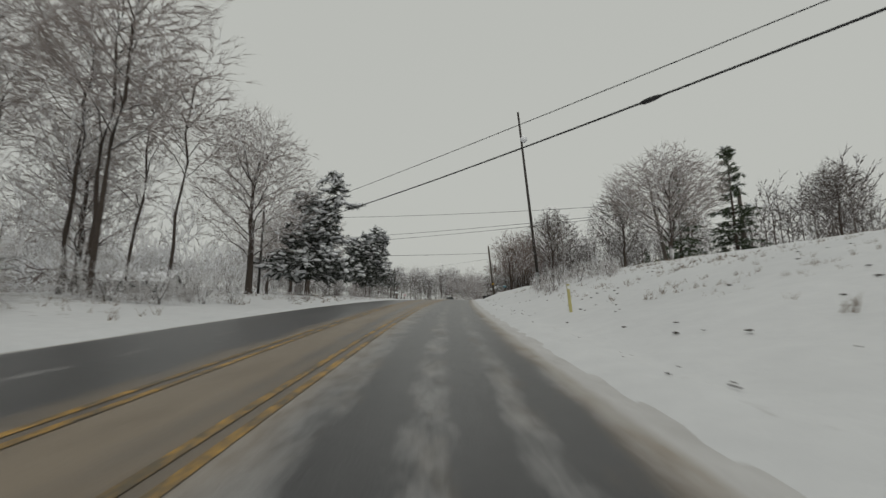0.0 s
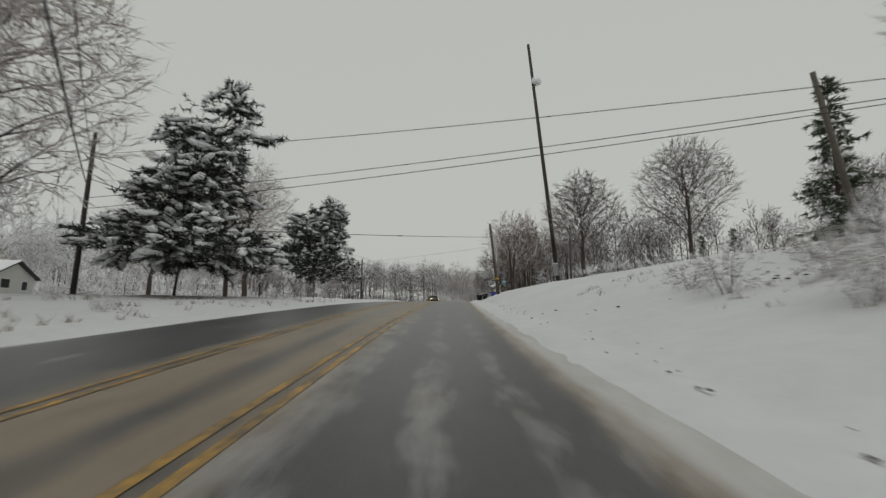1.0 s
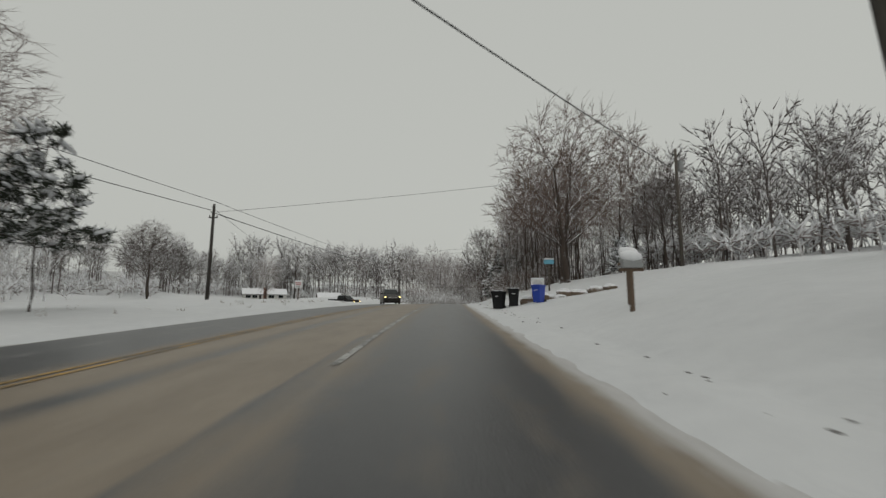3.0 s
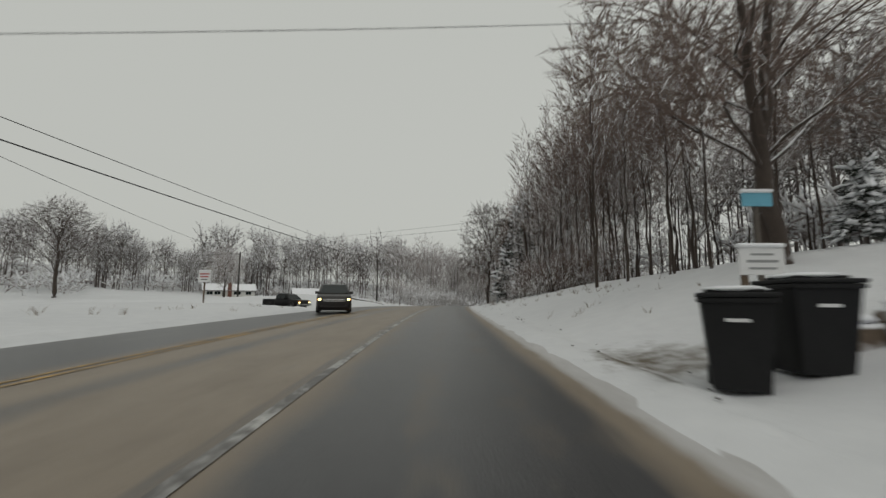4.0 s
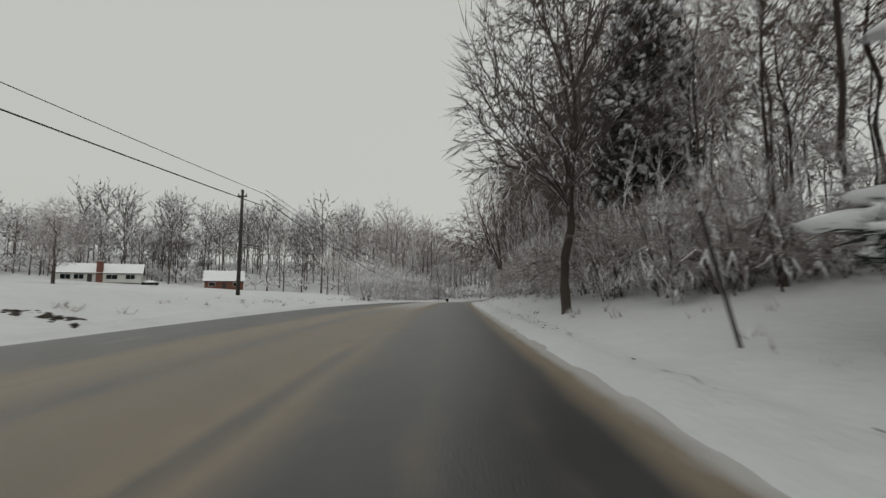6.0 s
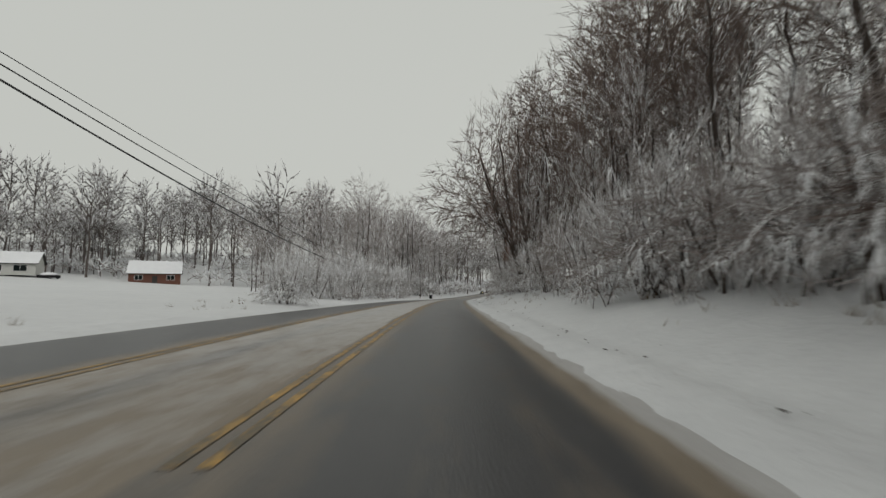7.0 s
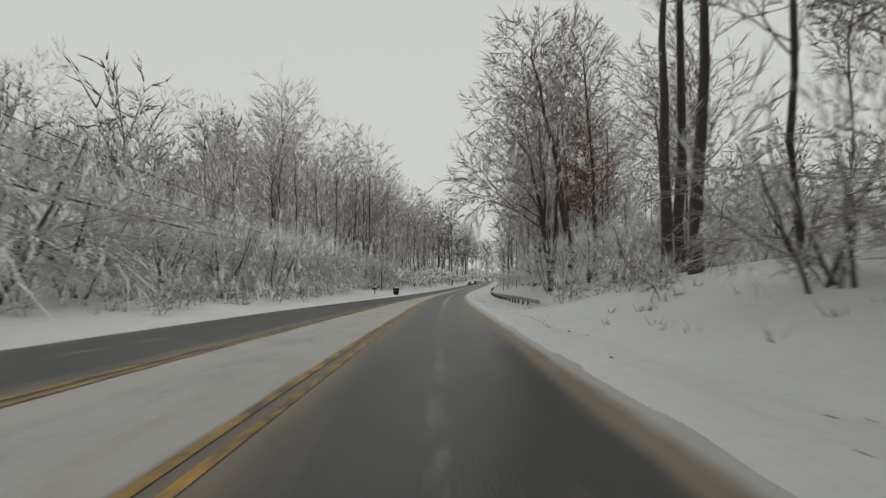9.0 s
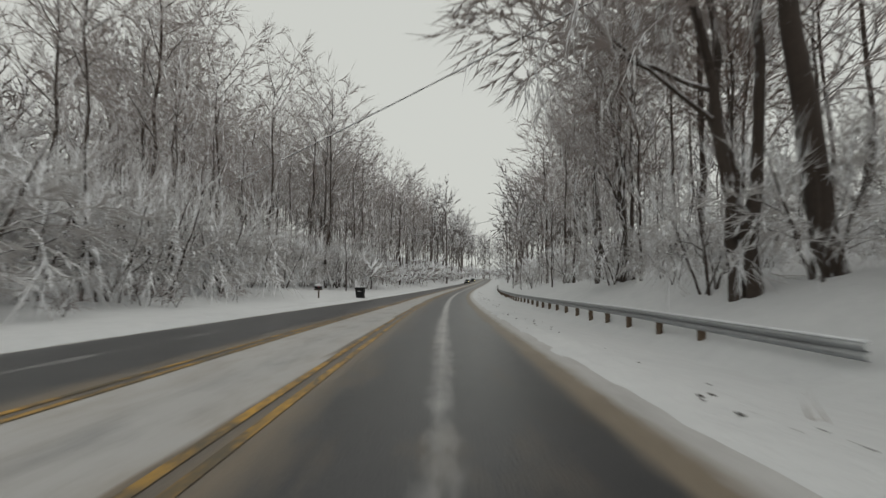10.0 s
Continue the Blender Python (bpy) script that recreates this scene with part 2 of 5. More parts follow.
LEFT_H = [[0, .15, .6, 1.0, 1.0, 1.2, 2, 18], [0, .12, .5, .8, .85, 1.0, 1.8, 22], [0, .1, .35, .45, .5, .8, 1.6, 24], [0, .1, .2, .2, 0, -.2, 1.2, 26], [0, .15, .4, .5, .1, -.2, 1.2, 28],
          [0, .15, .4, .5, .2, -.1, 1.5, 28], [0, -.1, -.4, -.55, -.6, -.4, 1.5, 28], [0, -.1, -.4, -.55, -.6, -.4, 1.5, 28], [0, .35, 1.25, 1.5, .7, .1, 1.6, 30], [0, .15, .6, 1.0, 1.3, 1.3, 3, 30],
          [0, .15, .5, 1, 1.8, 3, 6, 30], [0, .15, .5, 1, 2, 3.5, 7, 30], [0, .2, .8, 1.7, 5, 11, 15, 32]]


def table(ss, ds, hh, s, d):
    hh = np.array(hh)
    over = np.array([np.interp(d, ds, row) for row in hh])
    i = np.clip(np.searchsorted(ss, s, "right") - 1, 0, len(ss) - 2)
    f = np.clip((s - np.array(ss)[i]) / (np.array(ss)[i + 1] - np.array(ss)[i]), 0, 1)
    f = f * f * (3 - 2 * f)
    k = np.arange(np.size(s))
    return over[i, k] * (1 - f) + over[i + 1, k] * f


def rise(s, lat):
    """The ground's height over the road."""
    s, lat = np.broadcast_arrays(np.atleast_1d(np.asarray(s, float)), np.atleast_1d(np.asarray(lat, float)))
    right = table(RIGHT_S, RIGHT_D, RIGHT_H, s.ravel(), lat.ravel()).reshape(s.shape)
    left = table(LEFT_S, LEFT_D, LEFT_H, s.ravel(), (edge_left(s) - lat).ravel()).reshape(s.shape)
    return np.where(lat > 0, right, left)


def spot(s, lat, h=0.0):
    """World places of stations, offsets and heights over the road."""
    a = np.interp(s, LINE_S, LINE_A)
    return np.stack(np.broadcast_arrays(np.interp(s, LINE_S, LINE_X) + np.cos(a) * lat, np.interp(s, LINE_S, LINE_Y) + np.sin(a) * lat,
                                        np.interp(s, LINE_S, LINE_Z) + h), -1)


def stand(s, lat, sink=0.0):
    """The place on the ground there, and the road's heading in degrees."""
    return Vector(spot(s, lat, float(rise(s, lat)[0]) - sink)), math.degrees(float(np.interp(s, LINE_S, LINE_A)))


# ---- mesh helpers ----
def mesh_of(name, v, f, mat, smooth=False, uv=None, attributes=None):
    me = bpy.data.meshes.new(name)
    me.from_pydata([tuple(p) for p in v], [], [tuple(q) for q in f])
    me.materials.append(mat)
    if smooth:
        me.polygons.foreach_set("use_smooth", [True] * len(me.polygons))
    if uv is not None:
        layer = me.uv_layers.new(name="UVMap")
        index = np.empty(len(me.loops), int)
        me.loops.foreach_get("vertex_index", index)
        layer.data.foreach_set("uv", np.asarray(uv, float)[index].ravel())
    for key, values in (attributes or {}).items():
        me.attributes.new(key, "FLOAT", "POINT").data.foreach_set("value", np.asarray(values, float).ravel())
    me.update()
    return me


def part(name, vf, mat, parent=None, label="", smooth=False):
    """One mesh object from (verts, faces), under a thing or under a part."""
    ob = new(name, mesh_of(name, vf[0], vf[1], mat, smooth))
    ob.parent = parent
    return tagged(ob, label)


def thing(name, place, turn=0.0, label="", category="", group="", kind="", scale=1.0, lean=(0, 0)):
    ob = new(name)
    ob.empty_display_size = 0.3
    ob.matrix_basis = pose(*place, lean[0], lean[1], turn) @ Matrix.Scale(scale, 4)
    return tagged(ob, label, category, group, kind)


def merge(*pieces):
    v, f = [], []
    for pv, pf in pieces:
        n = len(v)
        v += [tuple(p) for p in pv]
        f += [tuple(i + n for i in q) for q in pf]
    return v, f


def box(x0, x1, y0, y1, z0, z1, bevel=0.0):
    bm = bmesh.new()
    bmesh.ops.create_cube(bm, size=1)
    for p in bm.verts:
        p.co = Vector(((x0 + x1) / 2 + p.co.x * (x1 - x0), (y0 + y1) / 2 + p.co.y * (y1 - y0), (z0 + z1) / 2 + p.co.z * (z1 - z0)))
    if bevel:
        bmesh.ops.bevel(bm, geom=bm.edges[:], offset=bevel, segments=2, affect="EDGES", profile=0.5)
    return taken(bm)


def taken(bm):
    bm.verts.index_update()
    out = [tuple(p.co) for p in bm.verts], [tuple(p.index for p in q.verts) for q in bm.faces]
    bm.free()
    return out


def moved(vf, m):
    return [tuple(m @ Vector(p)) for p in vf[0]], vf[1]


def tube(points, radii, sides=8, cap=True):
    """A tube along points; three-sided ones turn a flat side up."""
    pts = [Vector(p) for p in points]
    v, f = [], []
    for i, p in enumerate(pts):
        d = (pts[min(i + 1, len(pts) - 1)] - pts[max(i - 1, 0)]).normalized()
        side = d.cross(Vector((0, 0, 1)))
        side = side.normalized() if side.length > 0.05 else Vector((1, 0, 0))
        up = side.cross(d).normalized()
        for k in range(sides):
            a = math.pi * (2 * k / sides + 0.5 + 1 / sides)
            v.append(p + (side * math.cos(a) + up * math.sin(a)) * radii[i])
        if i:
            n = sides * (i - 1)
            f += [(n + k, n + (k + 1) % sides, n + sides + (k + 1) % sides, n + sides + k) for k in range(sides)]
    if cap:
        f += [tuple(range(sides))[::-1], tuple(range(len(v) - sides, len(v)))]
    return v, f


def cylinder(x, y, z0, z1, r0, r1=None, sides=14):
    r1 = r0 if r1 is None else r1
    return tube([(x, y, z0), (x, y, z1)], [r0, r1], sides)


def lump(rng, x, y, z, rx, ry, rz, detail=1, rough=0.2):
    """A rounded uneven heap."""
    bm = bmesh.new()
    bmesh.ops.create_icosphere(bm, subdivisions=detail, radius=1)
    for p in bm.verts:
        k = 1 + rng.uniform(-rough, rough)
        p.co = Vector((x + p.co.x * rx * k, y + p.co.y * ry * k, z + p.co.z * rz * k))
    return taken(bm)


def bell(x, mid, width):
    return np.exp(-((x - mid) / width) ** 2)


# ---- ground: one sheet of snow to the horizon, with the bank, ditch and fields ----
def build_ground():
    near = list(np.arange(-60, 331, 0.5))
    ss = np.array([-400, -300, -200, -140, -100, -80] + near + list(range(340, 470, 10)) + [500, 560, 650, 800, 1000, 1400], float)
    d = np.array([0, .12, .25, .4, .5, .6, .7, .8, .9, 1.0, 1.1, 1.2, 1.35, 1.5, 1.7, 2.1, 2.6, 3.2, 3.9, 4.7, 5.6, 6.6, 7.8, 9.2, 11, 13, 15.5, 18.5, 22, 27, 33, 41, 52, 68, 90, 125, 180, 260, 380, 620])
    v, uv, dirt = [], [], []
    for s in ss:
        e = float(edge_left(s))
        lat = np.concatenate([(e - d)[::-1], [e + 0.4, -2.5, EDGE_RIGHT - 0.4], EDGE_RIGHT + d])
        h = rise(np.full(len(lat), s), lat)
        place = spot(np.full(len(lat), s), lat, h)
        for k, (x, y, z) in enumerate(place):
            off = lat[k] - EDGE_RIGHT if lat[k] > 0 else e - lat[k]
            bare = 0.0
            if off < 0:
                z -= 0.10
            elif off < 0.2:
                z -= 0.03
            if -70 < s < 335 and off >= 0.1:
                ridge = max(0.0, 1 - abs(off - 0.7) / 0.6)
                q = Vector((x, y, 0))
                z += 0.10 * ridge * (0.5 + noise.noise(q * 1.9)) + 0.05 * noise.noise(q * 1.1)
                if off < 40:
                    z += 0.16 * noise.noise(q * 0.23) * min(1, off / 4) + 0.035 * noise.noise(q * 2.7)
                n = noise.noise(q * 0.55) + 0.6 * noise.noise(q * 1.7)
                if lat[k] > 0:
                    bare = 0.07 * math.exp(-((off - 1.3) / 0.7) ** 2) + 0.03 + 0.06 * n * (off > 0.8) + 0.8 * math.exp(-((off - 0.9 - 0.4 * noise.noise(q * 0.22) - 0.16 * noise.noise(q * 1.1)) / (0.08 + 0.05 * noise.noise(q * 0.9))) ** 2) * min(1, max(0, 0.55 + 1.3 * noise.noise(q * 0.12) + 0.4 * noise.noise(q * 0.7))) * (0.3 + 0.7 * bell(s, 150, 14) + 0.5 * bell(s, 92, 9))
                    bare *= 1.0 if off > 0.9 else 0.5
                else:
                    bare = 0.05 + 0.14 * n if 1.5 < off < 30 else 0.0
                if lat[k] < 0 and off > 96:
                    bare = 0.42 + 0.2 * n
                if s > 300 and off > 9:
                    bare = max(bare, 0.42 + 0.2 * n)
                if lat[k] > 0:
                    bare += 0.6 * math.exp(-((s - 99.7) / 1.6) ** 2 - ((lat[k] - 3.8) / 1.5) ** 2)
                if lat[k] < 0:
                    bare += 0.34 * math.exp(-((s - 16) / 16) ** 2 - ((lat[k] + 18) / 6) ** 2)
                    bare += 0.75 * math.exp(-((s - 57) / 13) ** 2 - ((lat[k] + 21) / 7) ** 2)
            v.append((x, y, z))
            uv.append((s, lat[k]))
            dirt.append(bare)
    w = 2 * len(d) + 3
    f = [(i * w + k, i * w + k + 1, (i + 1) * w + k + 1, (i + 1) * w + k) for i in range(len(ss) - 1) for k in range(w - 1)]
    ob = new("ground", mesh_of("ground", v, f, GROUND, True, uv, {"dirt": dirt}))
    return tagged(ob, "snow covered verges, bank and fields with bare grass showing through", "ground", kind="structure")


build_ground()


def left_line(s):
    return np.interp(s, [0, 10, 40, 66, 95, 150, 172, 200, 225, 260, 400], [-3.2, -3.4, -4.3, -5.2, -5.5, -5.4, -5.2, -4.8, -4.2, -3.5, -3.3])


def build_road():
    ss = np.concatenate([np.arange(-60, 300, 1.5), np.arange(300, 467, 6.0)])
    cols = 78
    v, uv, mud, slush = [], [], [], []
    for s in ss:
        lat = np.linspace(float(edge_left(s)) - 0.15, EDGE_RIGHT + 0.2, cols)
        crown = -0.02 * np.abs(lat + 3) * 0.6 + 0.04
        v += spot(np.full(cols, s), lat, crown).tolist()
        uv += [(s, a) for a in lat]
        yl = float(left_line(s))
        early, gap = 1 / (1 + math.exp((s - 48) / 8)), bell(s, 140, 24)
        late = 1 / (1 + math.exp(-(s - 166) / 5))
        wheel = np.minimum(1, bell(lat, -0.62, 0.24) + bell(lat, 0.36, 0.22) + 0.6 * bell(lat, 1.2, 0.25))
        own = (lat > -1.6) * (0.30 * early + 0.12) * (1 - 0.9 * wheel) + (0.22 * late + 0.4 / (1 + math.exp(-(s - 236) / 4))) * bell(lat, -0.05, 0.22)
        rim = 0.75 / (1 + np.exp(-(lat - 1.85) / 0.07))
        median = ((lat < -1.95) & (lat > yl + 0.15)).astype(float)
        own = own + median * (0.66 * late + 0.12 * (1 - late)) + rim
        left = (lat < yl - 0.1).astype(float)
        own = own + left * (0.10 + 0.25 * bell(lat, yl - 2.2, 0.25)) + 0.7 / (1 + np.exp((lat - edge_left(s) - 0.12) / 0.06))
        slush += own.tolist()
        mud += ((1 - 0.6 * gap) * median * (0.72 * (1 - late) + 0.55 * late) * (1 - 0.6 * bell(lat, yl + 1.3, 0.3)) + 0.75 * bell(lat, 1.75, 0.28) * (0.7 + 0.3 * late)
                + 0.5 * bell(lat, yl - 0.2, 0.5) + 0.45 * bell(lat, -1.7, 0.35) + 0.12 + 0.25 * gap * (lat < -1.9) + 0.22 * (lat > -1.6) * (1 - wheel)).tolist()
    f = [(i * cols + k, i * cols + k + 1, (i + 1) * cols + k + 1, (i + 1) * cols + k) for i in range(len(ss) - 1) for k in range(cols - 1)]
    ob = new("road", mesh_of("road", v, f, ASPHALT, True, uv, {"mud": mud, "slush": slush}))
    tagged(ob, "wet dark asphalt road with tan slush and tyre tracks", "road", kind="structure")


build_road()


def ribbon(name, s0, s1, middle, width, mat, label, step=2.0, h=0.008):
    ss = np.arange(s0, s1 + 0.01, step)
    v, f = [], []
    for i, s in enumerate(ss):
        m = float(middle(s))
        for lat in (m - width / 2, m + width / 2):
            v.append(tuple(spot(s, lat, -0.012 * abs(lat + 3) + 0.04 + h)))
        if i:
            f.append((2 * i - 2, 2 * i - 1, 2 * i + 1, 2 * i))
    tagged(new(name, mesh_of(name, v, f, mat)), label, "road marking", kind="structure")


for off in (-0.12, 0.12):
    ribbon("road_marking", -60, 66, lambda s, o=off: -1.72 + o, 0.11, YELLOW, "worn double yellow centre line on the wet road")
    ribbon("road_marking", 164, 400, lambda s, o=off: -1.74 + o, 0.11, YELLOW, "worn double yellow centre line beside packed snow")
    ribbon("road_marking", -60, 128, lambda s, o=off: left_line(s) + o, 0.11, YELLOW, "worn double yellow line of the oncoming lane")
    ribbon("road_marking", 166, 400, lambda s, o=off: left_line(s) + o, 0.11, YELLOW, "worn double yellow line of the oncoming lane")
ribbon("road_marking", 76, 128, lambda s: -1.66, 0.14, WHITE_PAINT, "solid white line beside the turning lane")


# ---- trees ----
def unspot(x, y):
    """The station and offset of a world place."""
    i = int(np.argmin((LINE_X - x) ** 2 + (LINE_Y - y) ** 2))
    a = LINE_A[i]
    return float(LINE_S[i]), float((x - LINE_X[i]) * math.cos(a) + (y - LINE_Y[i]) * math.sin(a))


def bend(rng, p, d, length, pieces, wobble, lift):
    """A crooked line from p along d; lift pulls it up (or down) on the way."""
    pts, p, d = [Vector(p)], Vector(p), Vector(d).normalized()
    for _ in range(pieces):
        d = (d + Vector((rng.uniform(-1, 1), rng.uniform(-1, 1), rng.uniform(-1, 1))) * wobble + Vector((0, 0, lift))).normalized()
        p = p + d * (length / pieces)
        pts.append(p.copy())
    return pts


def aside(rng, d, angle, turn):
    """d turned away by angle, towards turn about it."""
    d = Vector(d).normalized()
    x = d.cross(Vector((0, 0, 1)))
    x = x.normalized() if x.length > 0.05 else Vector((1, 0, 0))
    y = d.cross(x)
    return (d * math.cos(angle) + (x * math.cos(turn) + y * math.sin(turn)) * math.sin(angle)).normalized()


def spike(v, f, a, b, r):
    """A twig: a three-sided cone with a flat side up."""
    d = (b - a).normalized()
    side = d.cross(Vector((0, 0, 1)))
    side = side.normalized() if side.length > 0.05 else Vector((1, 0, 0))
    up = side.cross(d)
    n = len(v)
    v += [tuple(a + side * r + up * r * 0.5), tuple(a - side * r + up * r * 0.5), tuple(a - up * r), tuple(b)]
    f += [(n + 1, n, n + 3), (n, n + 2, n + 3), (n + 2, n + 1, n + 3)]


def along(pts, t):
    q = t * (len(pts) - 1)
    i = min(int(q), len(pts) - 2)
    return pts[i].lerp(pts[i + 1], q - i), (pts[i + 1] - pts[i]).normalized()


def in_lobes(rng, lobes, count, hollow=0.42):
    """Places spread through egg-shaped lobes (x, y, z, rx, ry, rz), thicker towards the outside."""
    size = np.array([(r[3] * r[4] * r[5]) ** 0.8 for r in lobes])
    pick = rng.choice(len(lobes), count, p=size / size.sum())
    d = rng.normal(size=(count, 3))
    d /= np.linalg.norm(d, axis=1)[:, None]
    far = rng.random(count) ** hollow * rng.uniform(0.86, 1.08, count)
    lobe = np.array(lobes, float)[pick]
    return lobe[:, :3] + d * lobe[:, 3:] * far[:, None]


def limb_tube(v, f, pts, r0, r1, sides):
    """A tapering tube through a few points, three-sided ones with a flat side up."""
    n = len(v)
    for i, p in enumerate(pts):
        q, o = pts[min(i + 1, len(pts) - 1)], pts[max(i - 1, 0)]
        d = (q - o).normalized()
        side = d.cross(UP)
        side = side.normalized() if side.length > 0.05 else Vector((1, 0, 0))
        up = side.cross(d)
        r = r0 + (r1 - r0) * i / (len(pts) - 1)
        for k in range(sides):
            a = math.pi * (2 * k / sides + 0.5 + 1 / sides)
            v.append(tuple(p + (side * math.cos(a) + up * math.sin(a)) * r))
        if i:
            m = n + sides * (i - 1)
            f += [(m + k, m + (k + 1) % sides, m + sides + (k + 1) % sides, m + sides + k) for k in range(sides)]


UP = Vector((0, 0, 1))


def skeleton_tree(seed, lobes, trunks, tips, bole, slope=0.8, limbs=12, twig_r=0.013, taper=0.36, flat=1.0, droop=0.0, thick=0.035, trunk_r=None, gnarl=0.05):
    """A tree that reaches for places in its crown: trunks, limbs that leave them, and forks that part until each place has its twig.
    trunks: ends (x, y, z) of the stems; bole: height of the lowest limb; slope: how steeply the limbs rise; flat: over 1 the sprays lie in layers.
    Gives wood, branches and the twigs (start, end)."""
    rng, rnd = np.random.RandomState(seed), random.Random(seed)
    goal = in_lobes(rng, lobes, tips)
    if droop:
        goal[:, 2] -= droop * (goal[:, 0] ** 2 + goal[:, 1] ** 2) ** 0.5
        goal[:, 2] = np.maximum(goal[:, 2], 0.25)
    wv, wf, v, f, ends = [], [], [], [], []
    heavy = max(6, tips * thick)

    def radius(n):
        return twig_r * 0.85 * n ** taper

    def part_ways(p, d, idx):
        todo = [(p, d, idx)]
        while todo:
            p, d, idx = todo.pop()
            n = len(idx)
            if n == 1:
                way = Vector(goal[idx[0]]) - p
                ends.append((p, p + (way.normalized() * 0.6 + d * 0.7).normalized() * way.length))
                continue
            c = Vector(goal[idx].mean(0))
            way = c - p
            far = way.length * (rnd.uniform(0.26, 0.42) if n > 4 else 0.4)
            go = (way.normalized() + d * (0.55 if n > 30 else 0.8)).normalized()
            q = p + go * far + Vector((rnd.uniform(-1, 1), rnd.uniform(-1, 1), rnd.uniform(-1, 1))) * far * gnarl * 2.2
            big = n > heavy
            r0 = radius(n)
            r1 = radius(n * 0.72)
            if n > 12:
                mid = p.lerp(q, 0.5) + (d - go) * far * 0.12 + Vector((rnd.uniform(-1, 1), rnd.uniform(-1, 1), rnd.uniform(-1, 1))) * far * gnarl
                pts = [p, mid, q]
            else:
                pts = [p, q]
            if n < 5:
                spike(v, f, p, q + (q - p) * 0.5, r0 * 1.3)
            else:
                limb_tube(wv if big else v, wf if big else f, pts, r0, r1, 5 if big else 3)
            rel = (goal[idx] - np.array(q)) * (1, 1, flat)
            _, axes = np.linalg.eigh(np.cov(rel.T) + np.eye(3) * 1e-6) if n > 2 else (0, np.eye(3))
            along_axis = rel @ axes[:, 2] if n > 2 else np.array([0, 1])
            order = np.argsort(along_axis)
            cut = min(n - 1, max(1, int(n * rnd.uniform(0.3, 0.7))))
            todo.append((q, go, idx[order[:cut]]))
            todo.append((q, go, idx[order[cut:]]))

    lines, swing = [], 1.5 if len(trunks) == 1 else 1.0
    for k, top in enumerate(trunks):
        foot = Vector((0, 0, -0.3)) if len(trunks) == 1 else Vector((0.25 * math.cos(k * 2.4), 0.25 * math.sin(k * 2.4), -0.3))
        end, pts = Vector(top), []
        for i in range(9):
            t = i / 8
            p = foot.lerp(end, t)
            p.x, p.y = foot.x + (end.x - foot.x) * t ** swing, foot.y + (end.y - foot.y) * t ** swing
            pts.append(p + Vector((rnd.uniform(-1, 1), rnd.uniform(-1, 1), 0)) * 0.012 * end.z * (0 < i < 8))
        lines.append(pts)
    axis = np.array([[p[:] for p in pts] for pts in lines])
    mids = np.array([[np.interp(z, a[:, 2], a[:, 0]) for a in axis] for z in goal[:, 2]]), np.array([[np.interp(z, a[:, 2], a[:, 1]) for a in axis] for z in goal[:, 2]])
    apart = np.hypot(goal[:, :1] - mids[0], goal[:, 1:2] - mids[1])
    owner = apart.argmin(1)
    for k, pts in enumerate(lines):
        mine = np.where(owner == k)[0]
        if not len(mine):
            continue
        top = pts[-1].z
        low = bole + (top - bole) * 0.02
        leave = np.clip(goal[mine, 2] - slope * apart[mine, k] * rng.uniform(0.8, 1.2, len(mine)), low, top)
        r_top = radius(max(2, len(mine) / 4))
        r0 = trunk_r or 0.0053 * goal[:, 2].max()
        base = pts[0]
        limb_tube(wv, wf, pts, r0 * 1.1, min(r_top, r0 * 0.45), 8)
        flare = [base, base + (pts[1] - base) * 0.6]
        limb_tube(wv, wf, flare, r0 * 1.4, r0 * 0.9, 8)
        order = mine[np.argsort(leave)]
        levels = max(1, limbs // (3 * len(lines)))
        for j, level in enumerate(np.array_split(order, levels)):
            if not len(level):
                continue
            turn = rnd.uniform(0, 6.3)
            angle = (np.arctan2(goal[level, 1] - mids[1][level, k], goal[level, 0] - mids[0][level, k]) + turn) % (2 * math.pi)
            for group in np.array_split(level[np.argsort(angle)], 3):
                if not len(group):
                    continue
                z = float(np.clip(np.median(leave[np.searchsorted(mine, np.sort(group))]) + rnd.uniform(-.3, .3), low, top * 0.99))
                q = Vector((np.interp(z, axis[k][:, 2], axis[k][:, 0]), np.interp(z, axis[k][:, 2], axis[k][:, 1]), z))
                out = Vector(goal[group].mean(0)) - q
                out.z = out.xy.length * slope * 0.8
                part_ways(q, (out.normalized() * 0.75 + UP * 0.25 * min(1, slope)).normalized(), group)
    return (wv, wf), (v, f), ends


def bare_tree(seed, lobes, trunks, tips, bole, slope=0.8, limbs=12, twig_r=0.013, extra=2, fine=1.35, sag=0.0, **more):
    """Wood (trunk and limbs) and crown (branches and twigs) of a leafless tree."""
    wood, (v, f), ends = skeleton_tree(seed, lobes, trunks, tips, bole, slope, limbs, twig_r, **more)
    rng = random.Random(seed + 500)
    for p, q in ends:
        d = q - p
        long = d.length
        mid = p.lerp(q, 0.55) + Vector((0, 0, 0.05 * long))
        q = q - Vector((0, 0, sag * long))
        spike(v, f, p, q if not sag else mid, twig_r * 1.5)
        if sag:
            spike(v, f, mid - (mid - p) * 0.1, q, twig_r * 1.3)
        for _ in range(extra):
            g = p.lerp(q, rng.uniform(0.1, 0.9))
            way = aside(rng, d, rng.uniform(0.2, 0.6), rng.uniform(0, 6.3)) + Vector((0, 0, -sag * 0.6))
            spike(v, f, g, g + way * max(0.3, min(long, 1.3)) * rng.uniform(0.55, 1.1), twig_r * fine)
    return wood, (v, f)


